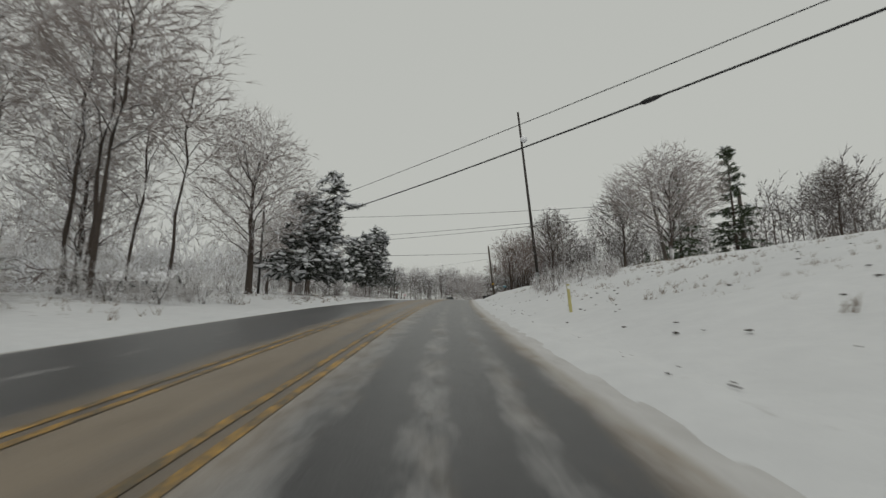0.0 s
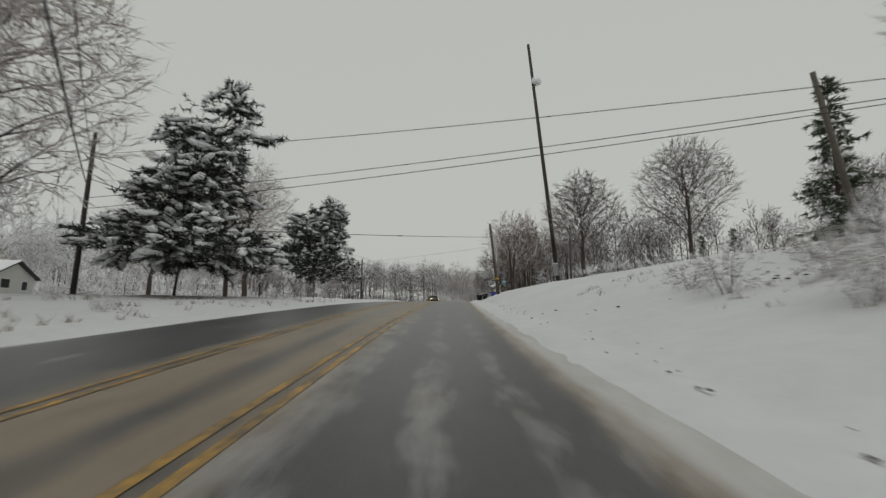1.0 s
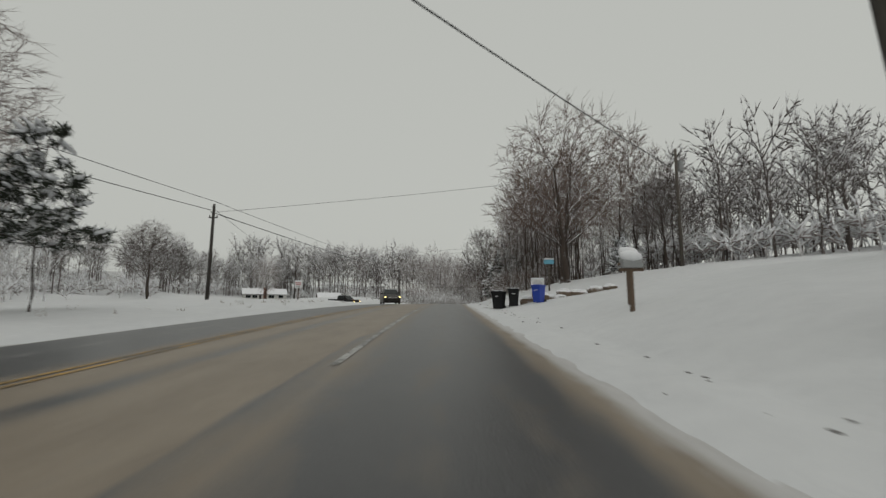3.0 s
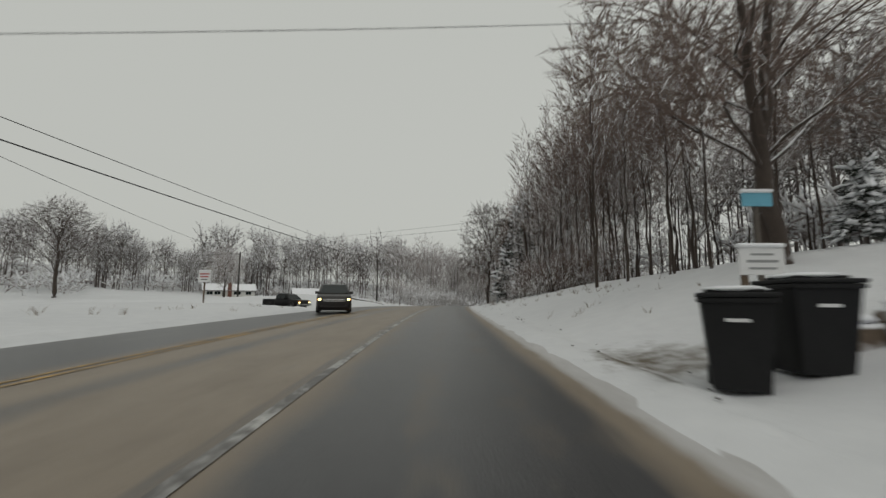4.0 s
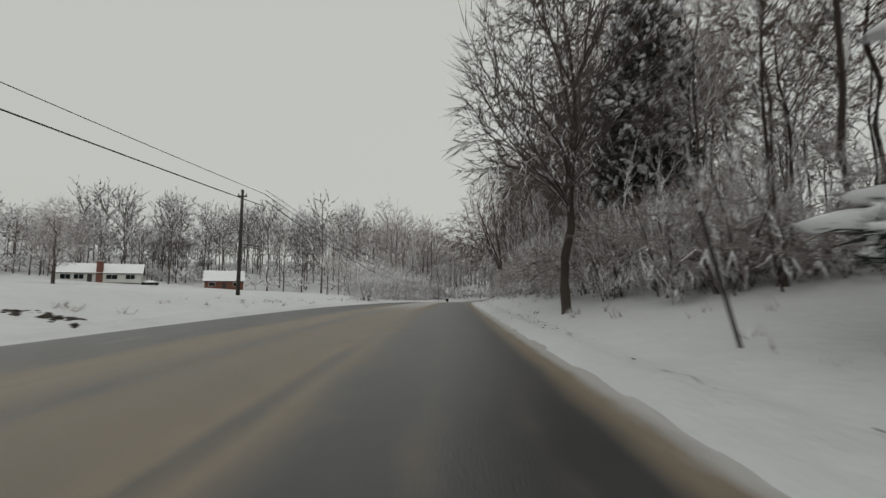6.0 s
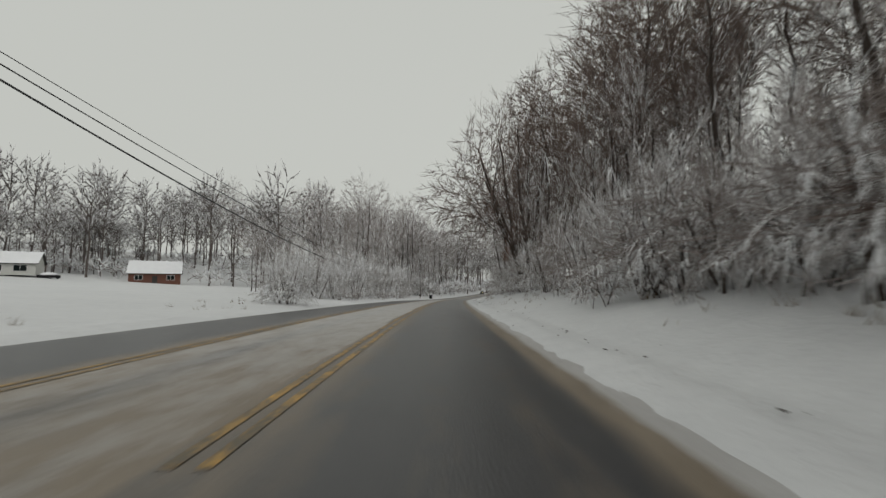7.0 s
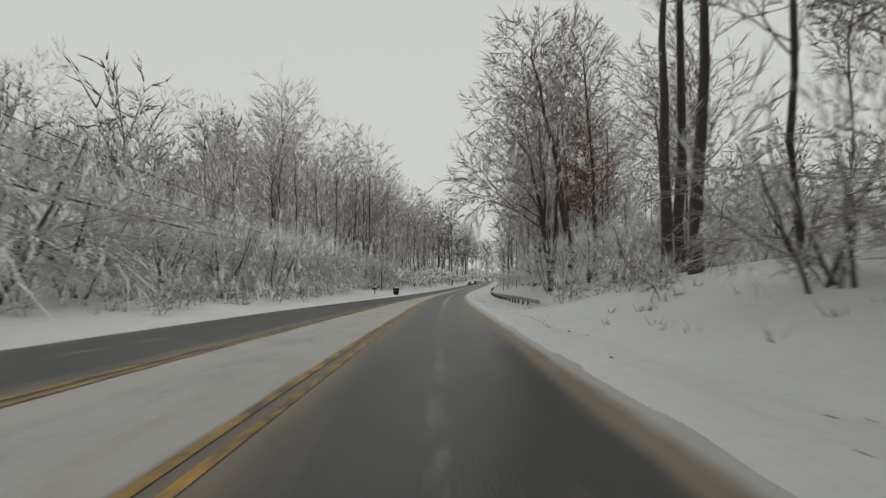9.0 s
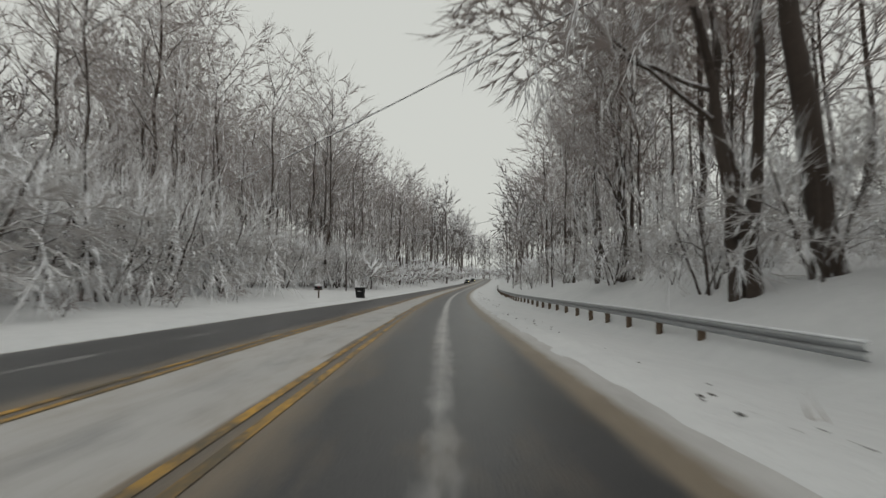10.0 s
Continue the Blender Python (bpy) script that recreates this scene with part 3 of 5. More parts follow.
def bushy_pine(seed, lobes, trunks, tips, bole, slope, limbs, needle, per_tip, snow_share, snow_size, low_share=0.3, top=14.0, droop=0.0, flat=1.6):
    """A pine whose twigs end in tufts of needles, with puffs of snow on the tufts, most of them high up."""
    wood, (v, f), ends = skeleton_tree(seed, lobes, trunks, tips, bole, slope, limbs, 0.012, flat=flat, droop=droop)
    nv, nf, snow, rng = [], [], [], random.Random(seed + 900)
    for p, q in ends:
        d = (q - p).normalized()
        d = (d + Vector((0, 0, 0.15))).normalized()
        size = needle * rng.uniform(0.7, 1.25)
        for t in (0.35, 0.7, 1.0):
            at = p.lerp(q, t)
            for _ in range(per_tip // 3):
                o = (d * rng.uniform(0.0, 1.0) + Vector((rng.uniform(-1, 1), rng.uniform(-1, 1), rng.uniform(-0.7, 0.55)))).normalized()
                spike(nv, nf, at, at + o * size, size * 0.085)
        share = snow_share * (low_share + (1 - low_share) * min(1, max(0, q.z / top)) ** 1.5)
        if rng.random() < share:
            k = snow_size * rng.uniform(0.6, 1.35)
            lying = lump(rng, 0, 0, 0, k * rng.uniform(1.0, 2.1), k * rng.uniform(0.45, 0.8), k * rng.uniform(0.3, 0.5), 2 if k > 0.26 else 1, 0.2)
            m = Matrix.Translation(p.lerp(q, 0.8) + Vector((0, 0, size * 0.25))) @ Euler((rng.uniform(-.3, .3), math.atan2(-d.z, d.xy.length) * 0.8 + rng.uniform(.05, .4), math.atan2(d.y, d.x))).to_matrix().to_4x4()
            snow.append(([tuple(m @ Vector(g)) for g in lying[0]], lying[1]))
    return merge(wood, (v, f)), (nv, nf), merge(*snow)


def conifer(seed, height, width, bare, whorls, arms, fullness=1.0, droop=0.25, shape=0.8, lop=0.0, pad=0.5, clump=1.0, skirt=1.0):
    """Trunk and limbs, needles, and the snow lying on them."""
    rng = random.Random(seed)
    trunk = bend(rng, (0, 0, -0.25), (0, 0, 1), height, 8, 0.02, 0.1)
    wood = [tube(trunk, [0.016 * height * (1.2 if i == 0 else 1) * (1 - 0.9 * i / 8) for i in range(9)], 8)]
    v, f, snow = [], [], []
    for w in range(whorls):
        t = bare + (0.99 - bare) * (w + 0.3 * rng.random()) / whorls
        for k in range(arms):
            t = min(0.99, max(bare, t + rng.uniform(-0.8, 0.8) * (1 - bare) / whorls))
            rel = (t - bare) / (1 - bare)
            a = k * 6.283 / arms + w * 1.1 + rng.uniform(-.4, .4)
            p, _ = along(trunk, t)
            size = width / 2 * (1 - rel) ** shape * rng.uniform(0.6, 1.15) * (1 + lop * math.cos(a)) + 0.03 * height
            size *= skirt + (1 - skirt) * min(1, rel / 0.35)
            if rng.random() < 0.08:
                size *= 1.3
            rising = 0.55 * rel - 0.05
            arm = bend(rng, p, (math.cos(a), math.sin(a), rising), size, 4, 0.06, -droop * 0.35 * (1 - rel))
            wood.append(tube(arm, [0.05 * size ** 0.5, 0.03, 0.025, 0.02, 0.012], 4, False))
            count = max(2, int(size * 2.9 * fullness))
            for c in range(count):
                tt = 0.22 + 0.78 * (c + rng.random() * 0.8) / count
                q, d = along(arm, min(tt, 0.99))
                big = clump * (0.42 + 0.07 * size * (1 - 0.4 * tt)) * rng.uniform(0.7, 1.2)
                across = d.cross(Vector((0, 0, 1))).normalized()
                q = q + across * rng.uniform(-.35, .35) * size * 0.35
                for _ in range(int(27 * fullness)):
                    o = (d * rng.uniform(-.2, 1) + across * rng.uniform(-1, 1) + Vector((0, 0, rng.uniform(-.75, .3)))).normalized()
                    g = q + Vector((rng.uniform(-1, 1), rng.uniform(-1, 1), rng.uniform(-.5, .3))) * big * 0.3
                    spike(v, f, g, g + o * big * rng.uniform(0.6, 1.0), big * 0.075)
                if rng.random() < pad * (0.15 + 1.1 * rel):
                    sv, sf = lump(rng, 0, 0, 0, big * rng.uniform(0.38, 0.72), big * rng.uniform(0.24, 0.42), big * rng.uniform(0.12, 0.22), 1, 0.34)
                    m = Matrix.Translation(q + Vector((0, 0, big * 0.16)) + d * big * 0.25) @ Euler((rng.uniform(-.2, .2), math.atan2(-d.z, d.xy.length) + rng.uniform(-.15, .25), math.atan2(d.y, d.x))).to_matrix().to_4x4()
                    snow.append(([tuple(m @ Vector(p)) for p in sv], sf))
    return merge(*wood), (v, f), merge(*snow)


def template(name, wood, crown, bark, leaf, label, category="tree", snow=None):
    """A first tree far below the ground sheet's edge of the plan; copies are put in place and it is moved to the last one."""
    ob = thing(name, (0, 0, 0), 0, label, category)
    part("trunk", wood, bark, ob, smooth=True)
    part("crown", crown, leaf, ob)
    if snow:
        tagged(part("snow_load", snow, SNOW, ob, "clumps of fresh snow on the boughs", smooth=True), kind="stuff")
    return ob


used = set()


def plant(kind, s, lat, scale=1.0, turn=None, group="", label="", wide=1.0, rng=random.Random(11), sink=0.0):
    """A copy of a template on the ground there; the first use takes the template itself."""
    place, _ = stand(s, lat, sink)
    turn = rng.uniform(0, 360) if turn is None else turn
    m = pose(*place, rng.uniform(-1.5, 1.5), rng.uniform(-1.5, 1.5), turn) @ Matrix.Diagonal((scale * wide, scale * wide, scale, 1))
    if kind.name in used:
        ob = copy_thing(kind, m)
        ob.matrix_basis = m
    else:
        ob = kind
        ob.matrix_basis = m
        used.add(kind.name)
    return tagged(ob, label, group=group)


def vase(seed, tall, wide, bole, tips, limbs, twig_r, leaf, label, slope=1.0, lean=(0, 0), stems=1, name="forest_tree", extra=5, **more):
    """A leafless tree of the wood: a clear stem and a crown of two or three uneven lobes."""
    rng = random.Random(seed)
    mid, half = (tall + bole) / 2, (tall - bole) / 2
    lobes = [(lean[0], lean[1], mid + half * 0.12, wide * 0.80, wide * 0.80, half * 0.86)]
    for k in range(3):
        a = 2.1 * k + rng.uniform(0, 2)
        lobes.append((lean[0] + wide * 0.45 * math.cos(a), lean[1] + wide * 0.45 * math.sin(a), mid + half * rng.uniform(-0.4, 0.5), wide * 0.55, wide * 0.55, half * rng.uniform(0.32, 0.5)))
    tops = [(lean[0] * 0.9, lean[1] * 0.9, bole + (tall - bole) * 0.62)] if stems == 1 else [(lean[0] + wide * 0.42 * math.cos(k * 6.28 / stems + 0.5), lean[1] + wide * 0.42 * math.sin(k * 6.28 / stems + 0.5), bole + (tall - bole) * rng.uniform(0.45, 0.68)) for k in range(stems)]
    wood, crown = bare_tree(seed, lobes, tops, tips, bole, slope, limbs, twig_r, extra, **more)
    return template(name, wood, crown, BARK, leaf, label)


def shade_maple(seed, tall, wide, bole, tips, leaf, label, name="maple_tree", twig_r=0.0098, extra=3, top=0.42, sides=((0.0, 0.0),), limbs=18, slope=1.05):
    """A lawn tree with a short stem and a full round crown of ascending limbs."""
    mid, half = (tall + bole) / 2, (tall - bole) / 2
    lobes = [(0, 0, mid - half * 0.08, wide, wide, half * 0.92), (0, 0, mid + half * 0.4, wide * 0.62, wide * 0.62, half * 0.6)]
    lobes += [(wide * x, wide * y, mid, wide * 0.6, wide * 0.6, half * 0.6) for x, y in sides if x or y]
    wood, crown = bare_tree(seed, lobes, [(0.2, 0.1, bole + (tall - bole) * top)], tips, bole * 0.85, slope, limbs, twig_r, extra, thick=0.02, taper=0.41, trunk_r=tall * 0.0165)
    return template(name, wood, crown, BARK, leaf, label)


maples = [shade_maple(1, 16.0, 5.9, 4.2, 3300, TWIG_DARK, "leafless round-crowned maple with snow dusted twigs on the snowy bank"),
          shade_maple(2, 13.6, 4.4, 3.4, 3300, TWIG_DARK, "leafless oval maple with dense fine twigs on the snowy bank", twig_r=0.009)]
bank_maple = shade_maple(4, 9.6, 3.7, 1.4, 3300, TWIG_WHITE, "bushy two-headed maple whitened by snow on the bank", sides=((-0.75, 0.2), (0.5, -0.3)), twig_r=0.009)
white_maple = shade_maple(3, 19.4, 6.5, 2.8, 3600, TWIG_WHITE, "large leafless shade tree with snow covered branches on the lawn", "shade_tree", 0.0115, 3, 0.5, slope=0.8)
woods = [vase(20 + i, 20, 3.2 + 0.5 * i, 6.5 - 1.4 * i, 420, 18, 0.0115, TWIG, "tall slender leafless forest tree with snowy branches", 1.2, (0.5 - 0.4 * i, 0.3)) for i in range(4)]
white_woods = [vase(30 + i, 20, 4.2 + 0.4 * i, 2.6 + 1.6 * i, 430, 18, 0.0125, TWIG_WHITE, "tall leafless forest tree heavily covered with snow", 0.9, extra=4) for i in range(3)]
slim_woods = [vase(34 + i, 20, 4.2 + 0.4 * i, 2.8 + 1.6 * i, 330, 15, 0.0125, TWIG_WHITE, "tall leafless forest tree heavily covered with snow", 1.0, extra=4) for i in range(3)]
poplars = [vase(37 + i, 34, 6.0 + 0.8 * i, 11.0 - 2 * i, 600, 18, 0.0165, TWIG_WHITE, "very tall leafless tree with a fan-shaped crown above the thickets", 1.35) for i in range(2)]
saplings = [vase(90 + i, 12, 1.7 + 0.3 * i, 2.0 + i, 110, 9, 0.0115, TWIG_WHITE, "thin leafless sapling of the roadside wood", 1.0, name="sapling_tree", extra=4) for i in range(3)]


def snow_bush(seed, tall, wide, tips, leaf, label, name, twig_r, flat=2.2, droop=0.12, sag=0.18, extra=3, slope=0.55, stems=5):
    lobes = [(0, 0, tall * 0.50, wide * 0.9, wide * 0.9, tall * 0.46), (wide * 0.5, -wide * 0.2, tall * 0.36, wide * 0.6, wide * 0.6, tall * 0.3), (-wide * 0.45, wide * 0.3, tall * 0.42, wide * 0.6, wide * 0.6, tall * 0.34), (0, 0, tall * 0.2, wide * 0.95, wide * 0.95, tall * 0.16)]
    tops = [(wide * 0.4 * math.cos(k * 6.28 / stems + seed), wide * 0.4 * math.sin(k * 6.28 / stems + seed), tall * (0.5 + 0.08 * (k % 3))) for k in range(stems)]
    wood, crown = bare_tree(seed, lobes, tops, tips, tall * 0.1, slope, 3 * stems, twig_r, extra, 1.4, sag, flat=flat, droop=droop, gnarl=0.08, trunk_r=tall * 0.009, taper=0.26)
    return template(name, wood, crown, BARK, leaf, label, "bush")


thickets = [snow_bush(40 + i, 5.0, 3.0, 250, TWIG_LADEN, "wild roadside bush bowed under fresh snow", "thicket_bush", 0.0100, extra=6) for i in range(3)]
brush = [snow_bush(50 + i, 4.0, 2.4, 270, TWIG_WHITE, "leafless undergrowth bush covered with snow", "brush_bush", 0.0075, 1.6, 0.08, 0.1, 4) for i in range(2)]
brown_brush = [snow_bush(52, 4.0, 2.4, 240, TWIG, "leafless brown undergrowth bush dusted with snow", "brush_bush", 0.0085, 1.3, 0.05, 0.05, 4)]


def evergreen(name, label, leaf, shape):
    wood, needles, snow = shape
    return template(name, wood, needles, BARK, leaf, label, "tree", snow)


big_pine = evergreen("pine_tree", "tall open white pine with long snow loaded boughs", NEEDLE,
                     bushy_pine(60, [(0.8, 0, 4.5, 7.1, 6.8, 2.4), (0.4, 0, 8.4, 4.8, 4.6, 2.3), (1.4, 0, 11.4, 3.4, 3.2, 2.0), (3.3, 0, 14.6, 2.0, 1.8, 2.8), (5.6, 0, 12.6, 2.2, 0.9, 0.8), (-1.4, 0.3, 13.2, 1.6, 1.6, 1.6)],
                                [(3.0, 0, 14.2)], 1700, 2.6, 0.12, 24, 0.52, 21, 0.5, 0.34, 0.9, 14, 0.15, 2.4))
dense_pine = evergreen("pine_tree", "dense dark green pine with snow clumps on its boughs", NEEDLE,
                       bushy_pine(61, [(-0.2, 0, 5.0, 4.3, 4.3, 2.7), (0.3, 0, 8.3, 4.1, 4.1, 2.6), (1.6, 0, 11.2, 2.7, 2.7, 2.2), (-2.4, 0.5, 6.5, 2.6, 2.6, 2.2), (-1.8, -0.5, 10.0, 2.2, 2.2, 1.8)],
                                  [(0.3, 0, 11.4)], 1500, 2.4, 0.35, 24, 0.55, 21, 0.85, 0.33, 0.12, 12, 0.04, 1.5))
small_pine = evergreen("young_pine_tree", "young pine on a bare stem with snow on its boughs", NEEDLE_SNOWY,
                       bushy_pine(62, [(0, 0, 3.6, 2.7, 2.7, 1.2), (0, 0, 5.4, 2.0, 2.0, 1.1), (0, 0, 7.0, 1.1, 1.1, 1.2)], [(0.1, 0, 7.9)], 330, 2.2, 0.15, 15, 0.34, 18, 0.42, 0.2, 0.5, 8, 0.12, 2.2))
spruce = evergreen("spruce_tree", "dark narrow spruce with little snow", NEEDLE_GREEN, conifer(63, 13, 5.0, 0.03, 20, 6, 0.62, 0.4, 0.85, 0.0, 0.14, 1.15))
laden_pine = evergreen("snow_laden_pine", "small pine bent under thick snow at the wood's edge", NEEDLE,
                       bushy_pine(64, [(0, 0, 2.0, 2.3, 2.3, 1.2), (0, 0, 3.8, 1.9, 1.9, 1.3), (0, 0, 5.6, 1.1, 1.1, 1.3)], [(0.1, 0, 6.6)], 420, 0.7, 0.1, 18, 0.36, 18, 0.6, 0.27, 0.9, 6, 0.5, 2.0))

# the lawn side
plant(white_maple, 39, -19.6, 1.0)
plant(white_maple, 31, -29, 0.8)
plant(big_pine, 53, -19.9, 1.0, -6)
plant(dense_pine, 79.5, -19.4, 1.04, -5)
plant(small_pine, 86, -16.4, 0.98)
plant(white_maple, 95, -38, 1.42, label="large leafless tree with snow on its limbs behind the pine")
plant(white_maple, 102, -46, 1.35)
plant(white_maple, 66, -32, 0.7)
plant(white_maple, *unspot(-46, 230), 0.9, label="broad leafless tree standing before the far wood")
plant(maples[0], 170, -84.1, 1.36, label="broad leafless tree standing alone in the snowy field", wide=1.1)
# the bank side
plant(bank_maple, 32.3, 16.8, 1.0, 0)
plant(spruce, 33.5, 22.5, 0.72)
plant(maples[1], 34.5, 31.3, 0.56, label="small leafless maple on top of the snowy bank")
plant(spruce, 53, 27.5, 1.0)
plant(spruce, 84, 35, 0.45)
plant(spruce, 87, 36.5, 0.42)
plant(spruce, 82, 38, 0.5)
plant(maples[0], 71.5, 27.0, 0.98)
plant(maples[1], 74, 15.5, 1.0, wide=1.1)
plant(maples[1], 55, 30, 0.6)
driveway_tree = template("shade_tree", *bare_tree(6, [(0, 0, 9.4, 6.0, 6.0, 6.4), (-3.6, -1, 5.6, 3.6, 3.2, 2.2), (2.6, 1, 7.0, 3.8, 3.6, 3.6)], [(-0.8, -0.3, 9.5), (0.8, 0.4, 10.5)], 2600, 2.6, 0.85, 18, 0.0105, 3, thick=0.02, taper=0.40, trunk_r=0.25),
                         BARK, TWIG, "broad leafless tree with twin trunks beside the driveway")
plant(driveway_tree, 105, 10.0, 1.02, -8)
plant(maples[0], 112, 22, 0.62)
plant(laden_pine, 108, 16, 0.55)
plant(laden_pine, 141.6, 6.2, 0.98, 200, wide=0.92)
plant(dense_pine, 160, 10.2, 1.25, wide=0.5, label="tall dark pine behind the wood's edge")
edge_tree = template("roadside_tree", *bare_tree(9, [(0, 0, 9.4, 4.3, 4.3, 6.0), (-1.6, -0.9, 6.4, 3.0, 2.8, 2.8), (0.4, 0, 13.0, 2.8, 2.8, 2.3)], [(0.6, 0.3, 9.0)], 2600, 3.6, 1.15, 18, 0.0105, 3, thick=0.02, taper=0.39, trunk_r=0.18),
                     BARK, TWIG_DARK, "leafless round-crowned tree standing at the road's edge")
plant(edge_tree, 154, 4.5, 1.0, -10)
roadside_tree = template("roadside_tree", *bare_tree(8, [(-1, 0, 11.5, 6.8, 6.8, 7.4), (-5.4, -1.0, 8.4, 5.0, 4.2, 3.6), (-3.5, -3.5, 5.2, 4.6, 3.6, 2.4), (1.5, 1, 16, 4.5, 4.5, 3.6), (-5.6, 5.4, 7.6, 3.6, 3.8, 2.0)],
                                                     [(-4.6, -0.9, 13), (-2.6, 0.6, 14.5), (-1.0, -0.8, 15), (0.5, 0.8, 15.5), (2.0, -0.4, 14), (-4.0, -2.6, 9.5)], 3000, 3.2, 0.75, 24, 0.0115, 4, thick=0.02, taper=0.42, trunk_r=0.19), BARK, TWIG,
                         "great leafless tree of several stems at the wood's edge")
plant(roadside_tree, 202, 7.5, 1.06, -14)
for s, lat, k in ((186, 10, 1.0), (193, 12, 1.1), (199, 13, 1.15), (206, 8.2, 1.0), (211, 10, 1.0), (180, 9.5, .95), (218, 9.4, 1.05), (215, 10.5, 1.1)):
    plant(woods[int(s) % 4], s, lat, k, None, "trees of the roadside wood")
plant(laden_pine, 82, 20, 0.35)


def scatter(kinds, count, s0, s1, l0, l1, low, high, seed, group, apart=2.0, wide=1.0, label=""):
    rng, taken_spots = random.Random(seed), []
    for _ in range(count * 6):
        s, lat = rng.uniform(s0, s1), rng.uniform(l0, l1)
        if 137 < s < 149 and 0 < lat < 9.5 or 252 < s < 276 and -15.5 < lat < 0:
            continue
        if all((s - a) ** 2 + (lat - b) ** 2 > apart ** 2 for a, b in taken_spots):
            taken_spots.append((s, lat))
            plant(rng.choice(kinds), s, lat, rng.uniform(low, high), None, group, label, wide * rng.uniform(0.85, 1.2), rng)
        if len(taken_spots) >= count:
            break


for s, lat, k in ((13, -17, 1.2), (16, -21, 1.1), (19, -16.5, 1.15), (22, -19.5, 1.25), (26, -18, 1.0), (24, -23, 1.2), (30, -24, 1.1), (11, -22, 1.2)):
    plant(white_woods[int(s) % 3], s, lat, k, None, "snowy trees of the wood by the lawn")
scatter(white_woods + slim_woods, 22, 8, 36, -60, -26, 0.85, 1.2, 1, "snowy trees of the wood by the lawn", 2.6)
scatter(thickets, 14, 6, 26, -17.5, -12.5, 0.3, 0.55, 43, "snowy bushes at the wood's edge", 1.4)
scatter(thickets, 16, 8, 23, -34, -15, 0.45, 0.9, 2, "snowy bushes at the wood's edge", 2.6)
scatter(slim_woods, 12, 50, 130, -110, -78, 0.7, 1.0, 3, "snowy trees behind the house", 4)
scatter(woods, 46, 112, 200, 10.5, 24, 0.72, 1.1, 4, "trees of the roadside wood", 2.4)
scatter(woods, 13, 166, 202, 9, 20, 1.0, 1.25, 31, "tall trees of the roadside wood", 2.6)
scatter(woods, 6, 135, 152, 11, 19, 1.0, 1.2, 32, "tall trees of the roadside wood", 2.6)
scatter(woods[:2], 16, 113, 136, 8.2, 15, 0.7, 0.95, 5, "slender trees of the roadside wood", 1.5, 0.8)
scatter(woods, 8, 211, 233, 14, 27, 0.8, 1.1, 44, "trees of the roadside wood", 2.2)
scatter(woods[:2] + white_woods * 2, 8, 204, 216, 9, 24, 0.8, 1.1, 6, "trees of the roadside wood", 2.8)
for s, lat, k in ((232, 14.5, .7), (229, 13.4, .75), (247, 11.5, .8), (250, 14, .9), (253, 10.5, .75)):
    plant(woods[2 + int(s) % 2], s, lat, k, None, "trees of the roadside wood")
scatter(thickets, 13, 226, 240, 9.2, 18, 0.7, 1.1, 27, "snowy undergrowth", 1.8)
rail_tree = template("roadside_tree", *bare_tree(12, [(-2.2, 0, 13.5, 5.6, 5.2, 7.0), (-5.0, -0.5, 9.0, 4.4, 4.0, 4.2), (0.6, 0.6, 18, 3.6, 3.6, 3.4)], [(-1.6, 0.2, 13), (-0.4, 0.8, 15), (0.9, -0.3, 14)], 1700, 4.0, 0.7, 18, 0.014, 5, sag=0.1, trunk_r=0.19),
                     BARK, TWIG_WHITE, "snow laden tree of several stems arching over the guard rail")
plant(rail_tree, 242.5, 8.9, 1.0, -16)
plant(rail_tree, 257, 11.5, 0.9, 20, wide=0.8)
leaning_tree = template("roadside_tree", *bare_tree(13, [(-3.2, 0, 19, 4.4, 4.4, 4.6), (-1.4, 0.5, 14, 3.4, 3.0, 3.2)], [(-3.0, 0, 19)], 560, 9.0, 0.8, 12, 0.015, 4, trunk_r=0.33), BARK, TWIG,
                        "thick dark leaning trunk with a high leafless crown")
plant(leaning_tree, 241.5, 10.4, 1.0, -16)
plant(leaning_tree, 239.5, 11.6, 0.9, 30, wide=0.7)
for s, lat, turn in ((224.6, 9.3, 190), (222.4, 9.2, 150), (226.5, 11.0, 60), (216, 11.5, 240)):
    plant(leaning_tree, s, lat, 1.12, turn, "trees of the roadside wood", "tall dark trunk with a high leafless crown", 0.6)
scatter(white_woods, 9, 233, 262, 17, 34, 0.35, 0.6, 26, "young snowy trees of the roadside wood", 3)
scatter(slim_woods, 30, 250, 330, 9.0, 30, 1.1, 1.55, 7, "snowy trees beyond the guard rail", 3.5)
scatter(saplings, 92, 112, 214, 7.5, 28, 0.75, 1.25, 20, "thin saplings of the roadside wood", 1.3)
scatter(saplings, 56, 246, 345, -24, -12.5, 0.9, 1.4, 45, "thin snowy saplings along the road", 1.6)
scatter(saplings, 22, 244, 300, 8.5, 24, 0.8, 1.3, 21, "thin saplings of the roadside wood", 1.6)
scatter(brush + brown_brush, 30, 136, 176, 6.8, 10.5, 0.9, 1.4, 22, "undergrowth at the wood's edge", 1.5)
scatter(thickets, 30, 224, 300, 8.6, 30, 0.9, 1.5, 23, "snowy undergrowth", 2.2)
scatter(brown_brush, 20, 122, 138, 7.4, 12, 0.7, 1.15, 24, "undergrowth at the wood's edge", 1.6)
for s, lat in ((140.6, 9.0), (138, 10)):
    plant(brush[int(s) % 2], s, lat, 1.0, None, "undergrowth at the wood's edge")
